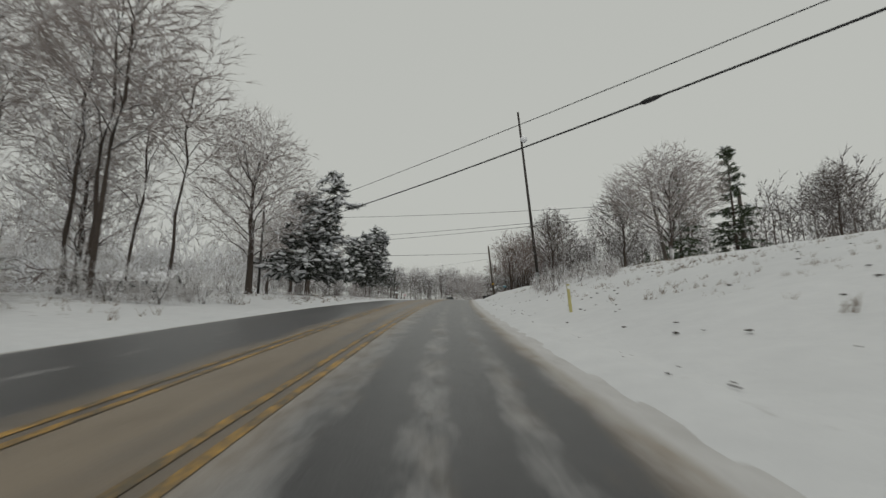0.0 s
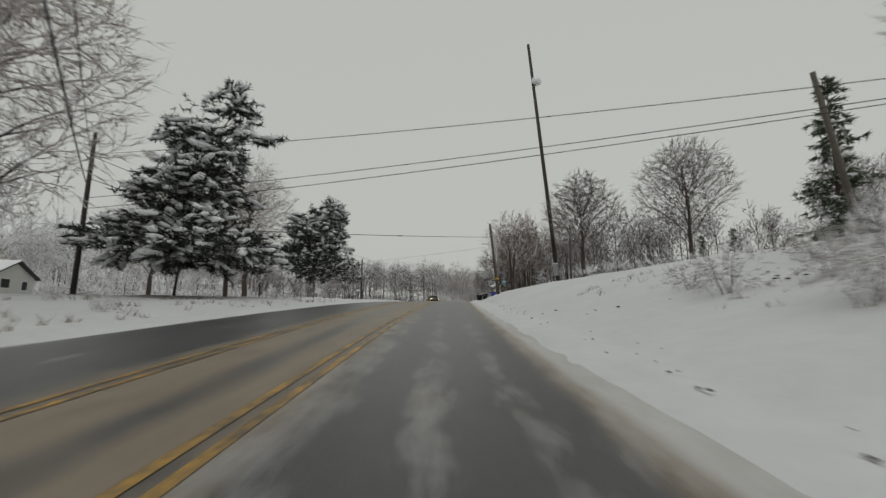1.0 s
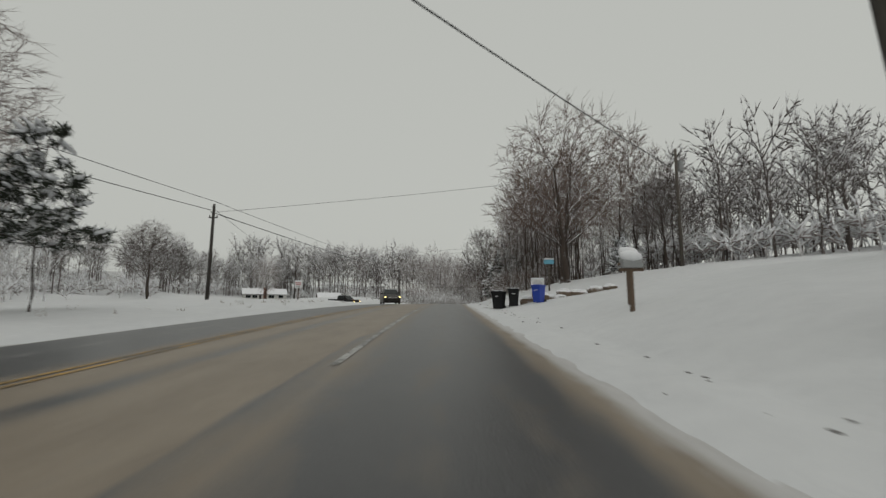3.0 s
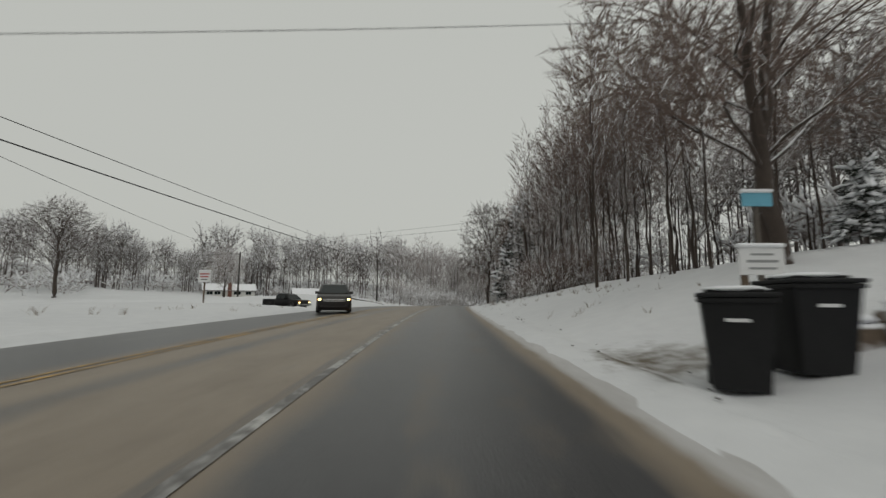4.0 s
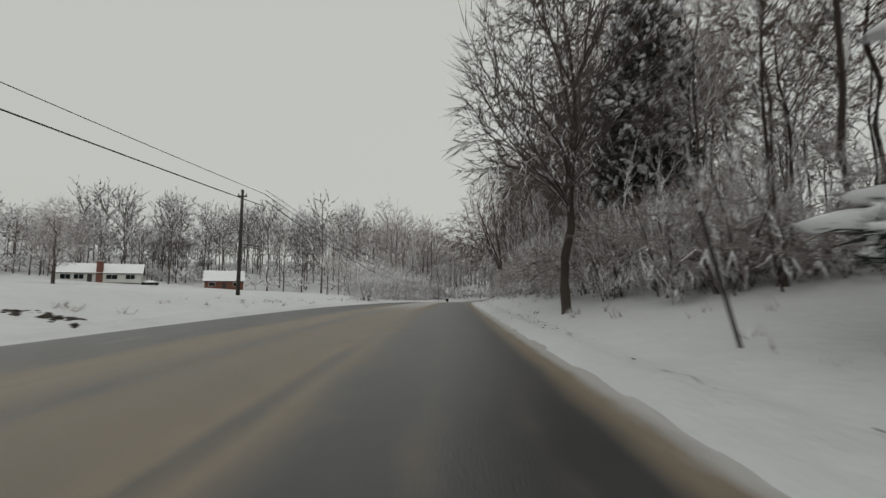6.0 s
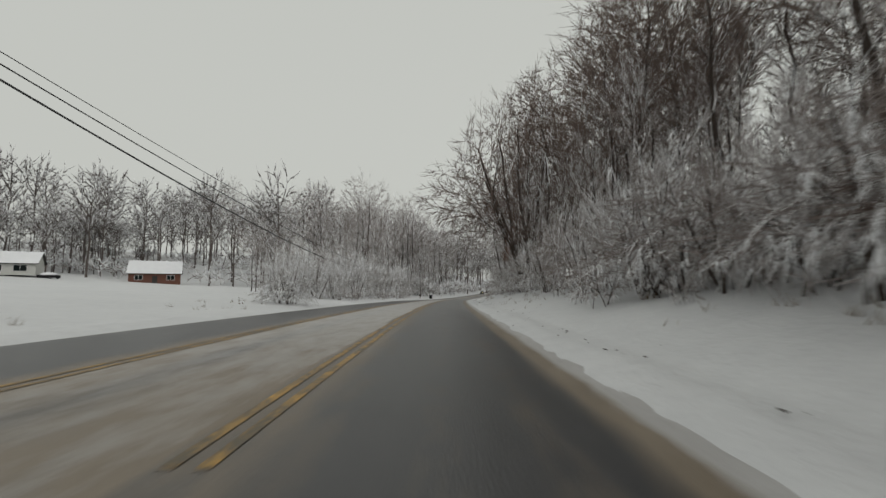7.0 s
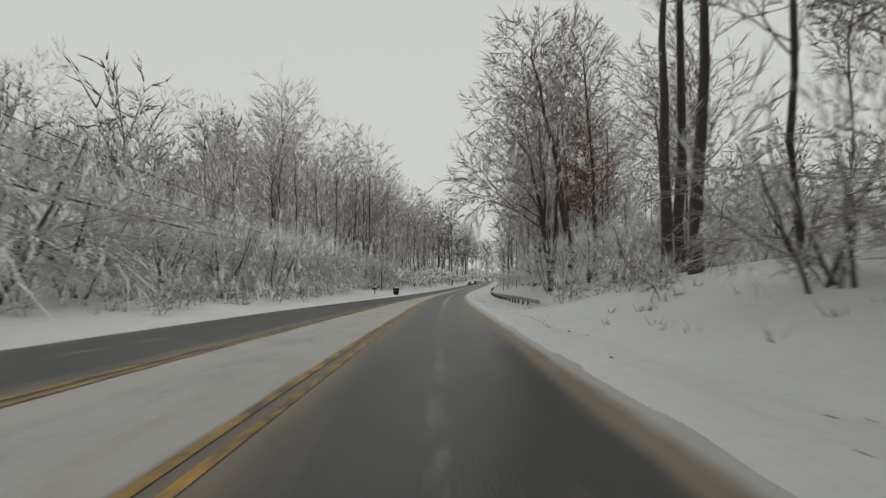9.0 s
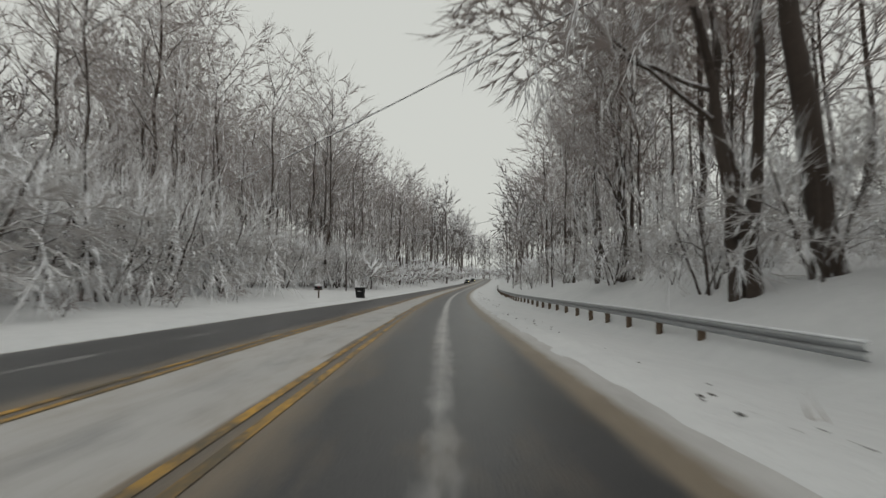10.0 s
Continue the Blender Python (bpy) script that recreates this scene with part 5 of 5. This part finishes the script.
def far_car(s, lat, label, mat):
    place = Vector(spot(s, lat, 0.03))
    ob = thing("car", place, math.degrees(np.interp(s, LINE_S, LINE_A)), label, "car")
    part("body", loft([body_ring(*r) for r in ((-2.2, .65, .35, .66), (-2.1, .84, .25, .74), (-1.0, .90, .22, .90), (1.2, .90, .22, .94), (2.0, .86, .28, .92), (2.15, .75, .4, .84))]), mat, ob, smooth=True)
    part("cabin", loft([cabin_ring(*r) for r in ((-.95, .82, .86, .92), (-.2, .82, .90, 1.42), (.9, .82, .90, 1.42), (1.7, .80, .88, .96))]), GLASS, ob, smooth=True)
    for side in (-1, 1):
        for y in (-1.35, 1.3):
            wheel(ob, side * .80, y, .31, .2)
    for side in (-1, 1):
        part("headlight", box(side * .62 - .16, side * .62 + .16, -2.15, -2.02, .54, .70, .02), FAR_LIGHT, ob, "lit headlamp")


minivan(118.3, -6.9, 16)
pickup(138.5, -18.5, math.degrees(np.interp(137, LINE_S, LINE_A)) + 66)
far_car(378, -4.6, "distant dark car with yellow headlamps coming round the bend", PAINT_GREY)
far_car(402, -4.4, "second distant car with headlamps on", PAINT_BLACK)


# ---- the side road and its snow ----
def build_side_road():
    v, uv, mud, slush = [], [], [], []
    lats, cols = np.concatenate([[-9.2, -9.6], np.arange(-10, -75, -1.0)]), 17
    for lat in lats:
        mid, half = 135.2 + 0.0045 * (lat + 9) ** 2 * math.exp((lat + 9) / 40), 4.0 + 4.4 * math.exp((lat + 9.2) / 2.8)
        for k in range(cols):
            o = -1 + 2 * k / (cols - 1)
            s = mid + half * o
            v.append(tuple(spot(s, lat, float(rise(s, lat)[0]) + float(np.interp(-lat, [9.2, 9.6, 11], [-.035, .0, .07])) - 0.05 * abs(o) ** 6)))
            uv.append((lat, s))
            slush.append(0.25 + 0.5 * abs(o) ** 5 + 0.2 * math.cos(o * 9))
            mud.append(0.35 + 0.2 * math.cos(o * 6))
    f = [(i * cols + k, i * cols + k + 1, (i + 1) * cols + k + 1, (i + 1) * cols + k) for i in range(len(lats) - 1) for k in range(cols - 1)]
    tagged(new("side_road", mesh_of("side_road", v, f, ASPHALT, True, uv, {"mud": mud, "slush": slush})), "slushy asphalt side road joining the main road", "road", kind="structure")


build_side_road()


# ---- houses ----
def house(x, y, turn, length, depth, wall, ridge, mat, label, windows, doors=(), chimney=None, z=None, gable_mat=None, gable_windows=()):
    """Length along its own x; the front looks along its own -y. windows: (x, z, width, height) on the front."""
    s, lat = unspot(x, y)
    place = Vector((x, y, z if z is not None else float(np.interp(s, LINE_S, LINE_Z)) + float(rise(s, lat)[0]) - 0.2))
    ob = thing("house", place, turn, label, "house")
    a, b = length / 2, depth / 2
    gable = [(-a, -b, 0), (a, -b, 0), (a, b, 0), (-a, b, 0), (-a, -b, wall), (a, -b, wall), (a, b, wall), (-a, b, wall), (-a, 0, ridge - .1), (a, 0, ridge - .1)]
    part("wall", (gable[:8], [(0, 1, 5, 4), (2, 3, 7, 6), (3, 2, 1, 0)]), mat, ob)
    for k in ((1, 2, 6, 9, 5), (3, 0, 4, 8, 7)):
        part("gable_wall", ([gable[i] for i in k], [(0, 1, 2, 3, 4)]), gable_mat or mat, ob)
    for wy, wz, ww, wh in gable_windows:
        frame_part = part("window", box(a - .02, a + .05, wy - ww / 2 - .08, wy + ww / 2 + .08, wz - wh / 2 - .08, wz + wh / 2 + .08, .01), SIGN_WHITE, ob, "white window frame")
        part("pane", box(a + .03, a + .07, wy - ww / 2, wy + ww / 2, wz - wh / 2, wz + wh / 2), GLASS, frame_part)
    e, t = 0.45, 0.16
    drop = (ridge - wall) / b * e
    for side in (-1, 1):
        low, up = (side * (b + e), wall - drop), (0, ridge)
        v = [(-a - e, low[0], low[1]), (a + e, low[0], low[1]), (a + e, up[0], up[1]), (-a - e, up[0], up[1])]
        v += [(p, q, r + t) for p, q, r in v]
        roof = part("roof", (v, [(0, 1, 2, 3), (7, 6, 5, 4), (0, 4, 5, 1), (1, 5, 6, 2), (2, 6, 7, 3), (3, 7, 4, 0)]), DARK_TRIM, ob)
        w = [(p, q, r + t) for p, q, r in v[:4]]
        w += [(p * 0.99, q * 0.985, r + 0.22) for p, q, r in v[:4]]
        w = [(p, q, r + 0.004) for p, q, r in w]
        part("roof_snow", (w, [(0, 1, 2, 3), (7, 6, 5, 4), (0, 4, 5, 1), (1, 5, 6, 2), (2, 6, 7, 3), (3, 7, 4, 0)]), SNOW, roof, "thick snow on the roof")
    for wx, wz, ww, wh in windows:
        frame_part = part("window", merge(box(wx - ww / 2 - .08, wx + ww / 2 + .08, -b - .05, -b + .02, wz - wh / 2 - .08, wz + wh / 2 + .08, .01)), SIGN_WHITE, ob, "white window frame")
        part("pane", box(wx - ww / 2, wx - .03, -b - .07, -b - .03, wz - wh / 2, wz + wh / 2), GLASS, frame_part)
        part("pane", box(wx + .03, wx + ww / 2, -b - .07, -b - .03, wz - wh / 2, wz + wh / 2), GLASS, frame_part)
    for dx, dw in doors:
        part("door", box(dx - dw / 2, dx + dw / 2, -b - .06, -b + .02, .15, 2.2, .015), DARK_TRIM, ob)
    if chimney:
        cx, cy, cw, top = chimney
        stack = part("chimney", merge(box(cx - cw, cx + cw, cy - .5, cy + .5, 0, top, .02), box(cx - cw - .08, cx + cw + .08, cy - .58, cy + .58, top - .25, top, .02)), RED_BRICK, ob, "red brick chimney")
        part("chimney_snow", box(cx - cw, cx + cw, cy - .5, cy + .5, top, top + .16, .06), SNOW, stack)
    return ob


p1 = spot(67, -57)
# the long sides carry shade in their colour; the gables stay pale
house(p1[0], p1[1], math.degrees(np.interp(86, LINE_S, LINE_A)) + 23, 13, 8, 2.5, 4.2, SHADED_GREEN_SIDING, "low house, green sides darkened for shade, pale gable and snowy roof",
      [(-4, 1.5, 1.2, 1.1), (-1, 1.5, 1.2, 1.1)], [(2.5, 1.0)], (-7.0, .4, .4, 5.0), gable_mat=CREAM, gable_windows=[(-1.6, 1.6, 1.5, 1.0), (2.0, 1.5, 1.0, 1.0)])
house(-58, 268, 22, 18, 9, 2.6, 5.0, CREAM, "long low pale house with a snowy roof behind the mound",
      [(-6.8, 1.5, 2.0, 1.2), (-4.2, 1.5, 2.0, 1.2), (2.6, 1.5, 2.4, 1.2), (6.6, 1.5, 2.0, 1.2)], [(-2, 1.0)], (0, -4.3, .7, 5.6))
house(-32, 285, 18, 11, 8, 3.0, 6.0, RED_BRICK, "red brick house with a snow covered roof before the woods",
      [(-3.4, 1.8, 1.6, 1.1), (3.4, 1.8, 1.6, 1.1)], [(0, 1.1)])
snowed_car = thing("parked_car", Vector((-46, 268, stand(*unspot(-46, 268))[0].z)), 70, "parked car buried under a cap of snow", "car")
part("body", loft([body_ring(*r) for r in ((-2.2, .7, .3, .7), (-1.9, .88, .25, .85), (1.8, .88, .25, .92), (2.15, .75, .4, .85))]), PAINT_BLACK, snowed_car, smooth=True)
part("snow_cap", lump(random.Random(8), 0, .2, .95, .9, 2.1, .55, 2, .08), SNOW, snowed_car, "thick snow cap", smooth=True)
for side in (-1, 1):
    for y in (-1.3, 1.3):
        wheel(snowed_car, side * .78, y, .31, .2)


# ---- roadside things ----
def bin_on_wheels(s, lat, turn, mat, label, height=1.08, group="wheeled bins by the driveway", snow=True, wide=1.0):
    place, head = stand(s, lat, 0.03)
    ob = thing("wheeled_bin", place, head + turn, label, "bin", group)
    w0, w1, h = .23 * wide, .30 * wide, height
    lower = [(-w0, -w0 - .04, .04), (w0, -w0 - .04, .04), (w0, w0, .04), (-w0, w0, .04)]
    upper = [(-w1, -w1 - .08, h - .1), (w1, -w1 - .08, h - .1), (w1, w1, h - .1), (-w1, w1, h - .1)]
    part("tub", (lower + upper, [(3, 2, 1, 0), (0, 1, 5, 4), (1, 2, 6, 5), (2, 3, 7, 6), (3, 0, 4, 7), (4, 5, 6, 7)]), mat, ob)
    part("rim", box(-w1 - .03, w1 + .03, -w1 - .11, w1 + .03, h - .14, h - .08, .015), mat, ob)
    part("lid", merge(box(-w1 - .04, w1 + .04, -w1 - .13, w1 + .05, h - .075, h - .02, .02), box(-w1 + .06, w1 - .06, -w1, w1 - .1, h - .03, h + .02, .02)), mat, ob)
    part("handle", tube([(-.22, w1 + .04, h - .08), (-.22, w1 + .14, h - .06), (.22, w1 + .14, h - .06), (.22, w1 + .04, h - .08)], [.016] * 4, 6), mat, ob)
    for side in (-1, 1):
        part("bin_wheel", tube([(side * .25, w0 + .05, .12), (side * .31, w0 + .05, .12)], [.13, .13], 14), RUBBER, ob)
    part("print", box(-.12, .12, -w1 - .066, -w1 - .04, h - .36, h - .32), SIGN_WHITE, ob, "white printed bar")
    if snow:
        part("lid_snow", lump(random.Random(4), 0, -.03, h + .02, .30 * wide, .34 * wide, .055, 2, .1), SNOW, ob, smooth=True)


bin_on_wheels(96.5, 6.05, -44, BLUE_BIN, "blue wheeled recycling bin standing in the snow", 1.16, snow=False)
bin_on_wheels(97.6, 3.62, -30, BLACK_BIN, "black wheeled rubbish bin with a little snow on its lid", 1.2, wide=1.2)
bin_on_wheels(97.7, 4.6, -8, BLACK_BIN, "black wheeled rubbish bin with a little snow on its lid", 1.2, wide=1.2)
bin_on_wheels(267.5, -8.1, 0, BLACK_BIN, "dark wheeled bin at the road's edge with snow on top", 1.0, group="bins across the road", wide=1.25)


def mailbox(s, lat, turn, label, height=1.05, snow=0.12, mat=GREY_BOX):
    place, head = stand(s, lat, 0.05)
    ob = thing("mailbox", place, head + turn, label, "mailbox", "mailboxes by the road")
    part("post", box(-.05, .05, -.05, .05, 0, height, .008), TIMBER, ob)
    part("arm", box(-.04, .04, -.35, .30, height - .06, height + .02, .008), TIMBER, ob)
    arc = [(-.09, 0), (-.09, .14)] + [(.09 * math.cos(a), .14 + .09 * math.sin(a)) for a in np.linspace(math.pi, 0, 9)[1:-1]] + [(.09, .14), (.09, 0)]
    rings = [[(x, y, height + .03 + z) for x, z in arc] for y in (-.30, .22)]
    part("letter_box", loft(rings), mat, ob, "metal letter box")
    part("flag", box(.095, .105, -.05, 0, height + .12, height + .32), SIGN_RED, ob)
    part("snow_cap", lump(random.Random(int(s)), 0, -.03, height + .27 + snow * .4, .14, .32, snow, 2, .12), SNOW, ob, "thick cap of snow", smooth=True)


mailbox(80.5, 5.0, 90, "mailbox on a timber post under a thick cap of snow", 1.15, snow=.16)
mailbox(82.0, 5.6, 90, "mailbox on a timber post under a thick cap of snow", 1.25, snow=.18)
mailbox(79.6, -13.2, -90, "mailbox on a timber post across the road, capped with snow", 1.0, snow=.14)
mailbox(262, -10.0, -60, "dark mailbox on a timber post before snowy bushes", 0.72, snow=.1, mat=BLACK_BIN)


def board_sign(s, lat, turn, width, height, top, label, bars, post_mat=TIMBER, sheet=SIGN_WHITE, posts=(0,), name="board_sign", cap=True):
    place, head = stand(s, lat, 0.1)
    ob = thing(name, place, head + turn, label, "sign")
    for x in posts:
        part("post", box(x - .06, x + .06, .02, .12, 0, top - .1, .008), post_mat, ob)
    part("panel", box(-width / 2, width / 2, -.03, .015, top - height, top, .01), sheet, ob)
    for k, (mat, z, w, h) in enumerate(bars):
        part("print", box(-w / 2, w / 2, -.036, -.031, top - height * z - h / 2, top - height * z + h / 2), mat, ob, "bar of unreadable print")
    if cap:
        part("snow_cap", box(-width / 2 - .02, width / 2 + .02, -.08, .08, top, top + .10, .04), SNOW, ob)
    return ob


board_sign(131, -23.2, 0, 1.15, 1.05, 4.0, "white board sign with red print on a post", [(SIGN_RED, .25, .9, .12), (SIGN_RED, .5, .8, .12), (DARK_TRIM, .75, .6, .08)])
board_sign(101.5, 7.0, 0, 1.0, .6, 1.55, "white yard sign with dark print beside the drive", [(GREY_BOX, .25, .5, .05), (GREY_BOX, .5, .7, .06), (GREY_BOX, .76, .6, .05)], posts=(-.35, .35))
sign = board_sign(135, 4.7, 180, .36, .09, 1.15, "small road sign on a steel post seen from behind", [], STEEL, GREY_BOX, name="road_sign")
hoop = board_sign(103.2, 8.3, 0, .8, .36, 2.6, "pale blue board on a post beside the large tree", [], POLE_WOOD, PALE_BLUE, name="blue_board")


def marker_post(s, lat, height, mat, label, lean, radius=.035):
    place, head = stand(s, lat, 0.1)
    ob = thing("marker_post", place, head, label, "marker post", lean=(0, lean))
    part("stake", box(-radius, radius, -radius * .5, radius * .5, 0, height, .006), mat, ob)
    part("reflector", box(-radius * .8, radius * .8, -radius * .5 - .008, -radius * .5, height - .18, height - .06), SIGN_WHITE, ob)


marker_post(15.1, 4.5, 1.12, ORANGE_STAKE, "faded yellow marker post at the foot of the bank", -4, .05)
marker_post(235.5, -9.3, 1.25, SIGN_WHITE, "pale thin marker post in the snow beyond the road", 2, .045)
marker_post(144.5, 4.4, 2.4, DARK_POLE, "thin dark stake leaning over the verge", -14, .03)


def boulder(rng, s, lat, x, y, z, turn):
    place, head = stand(s, lat, z * 0.3)
    vf = box(-x / 2, x / 2, -y / 2, y / 2, 0, z, min(x, y, z) * 0.24)
    vf = ([(p + rng.uniform(-.06, .06), q + rng.uniform(-.06, .06), r + rng.uniform(-.05, .05)) for p, q, r in vf[0]], vf[1])
    ob = new("stone_block", mesh_of("stone_block", *vf, STONE, True))
    ob.matrix_basis = pose(*place, 0, 0, head + turn)
    tagged(ob, "rough brown sandstone block edging the driveway, snow on top", "stone", "stone blocks along the driveway")
    part("snow_cap", lump(rng, 0, 0, z + 0.02, x * 0.46, y * 0.46, 0.11, 2, 0.15), SNOW, ob, smooth=True)


rocks = random.Random(21)
for s, lat, x, y, z in ((98.3, 5.6, .9, .6, .6), (98.0, 6.5, 1.1, .6, .75), (98.6, 7.3, .7, .6, .35), (98.9, 8.3, .9, .7, .8), (99.3, 9.4, 1.3, .6, .55), (99.6, 10.7, 1.0, .7, .6), (99.9, 11.9, .8, .6, .5), (98.4, 7.9, .8, .5, .25)):
    boulder(rocks, s, lat, x, y, z, rocks.uniform(-12, 12))


# ---- guard rail ----
def guard_rail():
    ob = thing("guard_rail", stand(237, 6.7)[0], 0, "galvanised steel guard rail with snow on its top edge", "guard rail")
    base = Vector(ob.matrix_basis.translation)
    profile = [(0, .155), (.04, .13), (.08, .10), (.08, .05), (0, .01), (0, -.01), (.08, -.05), (.08, -.10), (.04, -.13), (0, -.155)]
    rings, tops = [], []
    for s in list(np.arange(236.8, 246, 1.0)) + list(np.arange(246, 340, 2.0)):
        k = min(1, (s - 236.8) / 8)
        h = 0.22 * (1 - k) + 0.36 * k
        a = float(np.interp(s, LINE_S, LINE_A))
        side = Vector((-math.cos(a), -math.sin(a), 0))
        at = Vector(spot(s, 6.7 - 0.3 * k, h)) - base
        front = [at + side * x + Vector((0, 0, z)) for x, z in profile]
        rings.append([tuple(p) for p in front] + [tuple(p - side * .02) for p in reversed(front)])
        tops.append(tuple(at + Vector((0, 0, .165)) - side * .0))
    part("beam", loft(rings), STEEL, ob, "weathered steel beam", smooth=True)
    part("snow_strip", tube(tops, [.035] * len(tops), 6), SNOW, ob, "strip of snow along the top")
    for s in np.arange(241, 340, 2.0):
        k = min(1, (s - 236.8) / 8)
        top = Vector(spot(s, 6.7 - 0.3 * k, 0.22 * (1 - k) + 0.36 * k + 0.12)) - base
        part("post", box(top.x + .02, top.x + .14, top.y - .08, top.y + .08, top.z - 1.1, top.z, .01), TIMBER, ob)


guard_rail()


# ---- a broken trunk, and an oak that kept its leaves ----
def snag():
    place, head = stand(142, 9.2, 0.2)
    ob = thing("broken_tree", place, head, "dead broken tree trunk with two snow topped stubs", "tree")
    rng = random.Random(9)
    part("trunk", tube(bend(rng, (0, 0, 0), (-.12, 0, 1), 9.4, 8, .02, .0), [.26, .24, .22, .21, .19, .17, .15, .12, .03], 9), BARK, ob, smooth=True)
    part("splinter", tube([(-.80, 0, 6.6), (-.60, .05, 7.3), (-.52, .05, 8.1)], [.07, .06, .012], 6), BARK, ob, "split upper stub")
    for z, x in ((5.9, -2.3), (4.9, -2.3)):
        part("limb", tube(bend(rng, (-.12 * z, 0, z), (-1, -.1, .36), abs(x), 5, .04, -.01), [.10, .09, .08, .07, .06, .03], 6), BARK, ob, "broken limb with a ridge of snow")


snag()


def leafy_oak():
    wood, crown = bare_tree(80, [(0, 0, 8.0, 2.0, 2.0, 4.4), (1.2, 0, 6.5, 1.8, 1.4, 1.6)], [(0.2, 0, 10.5)], 420, 3.0, 0.7, 12, 0.013, 2)
    ob = template("oak_tree", wood, crown, BARK, TWIG, "slender oak that kept its brown dead leaves")
    rng = random.Random(81)
    v, f = [], []
    for _ in range(1500):
        p = Vector(rng.choice(crown[0])) + Vector((rng.uniform(-.2, .2), rng.uniform(-.2, .2), rng.uniform(-.25, .1)))
        if p.z < 4.0:
            continue
        a = Vector((rng.uniform(-1, 1), rng.uniform(-1, 1), rng.uniform(-1, .3))).normalized() * rng.uniform(.10, .2)
        b = a.cross(Vector((rng.uniform(-1, 1), rng.uniform(-1, 1), rng.uniform(-1, 1)))).normalized() * .07
        n = len(v)
        v += [tuple(p), tuple(p + a * .5 + b), tuple(p + a), tuple(p + a * .5 - b + Vector((0, 0, .03)))]
        f += [(n, n + 1, n + 2), (n, n + 2, n + 3)]
    tagged(part("leaves", (v, f), DEAD_LEAF, ob, "curled brown leaves"), kind="stuff")
    plant(ob, 235.5, 9.8, 1.0)


leafy_oak()


# ---- clods of dirt and frozen slush along the edges ----
def clods():
    rng = random.Random(31)
    pieces = []
    for _ in range(900):
        s = rng.uniform(0, 300)
        if rng.random() < 0.25 + 0.75 * (noise.noise(Vector((s * 0.12, 3, 1))) > 0):
            lat = EDGE_RIGHT + abs(rng.gauss(1.05, 0.28))
            p, size = stand(s, lat)[0], rng.uniform(.008, .026)
            pieces.append(lump(rng, p.x, p.y, p.z + .04, size * 1.4, size * 2.0, size * .6, 1, .35))
    for _ in range(150):
        k = rng.random()
        p, size = stand(147 + 3 * k + rng.uniform(-.4, .4), -16 + 5.5 * k + rng.gauss(0, .5))[0], rng.uniform(.04, .11)
        pieces.append(lump(rng, p.x, p.y, p.z + .03, size * 1.3, size * 1.3, size * .7, 1, .35))
    for _ in range(160):
        p, size = stand(rng.uniform(0, 40), rng.uniform(4, 14))[0], rng.uniform(.015, .05)
        pieces.append(lump(rng, p.x, p.y, p.z + .02, size * 1.4, size * 1.4, size * .5, 1, .35))
    vf = merge(*pieces)
    tagged(new("dirt_clods", mesh_of("dirt_clods", *vf, DIRT)), "dark clods of frozen dirt and turf in the snow", "debris", kind="stuff")


clods()
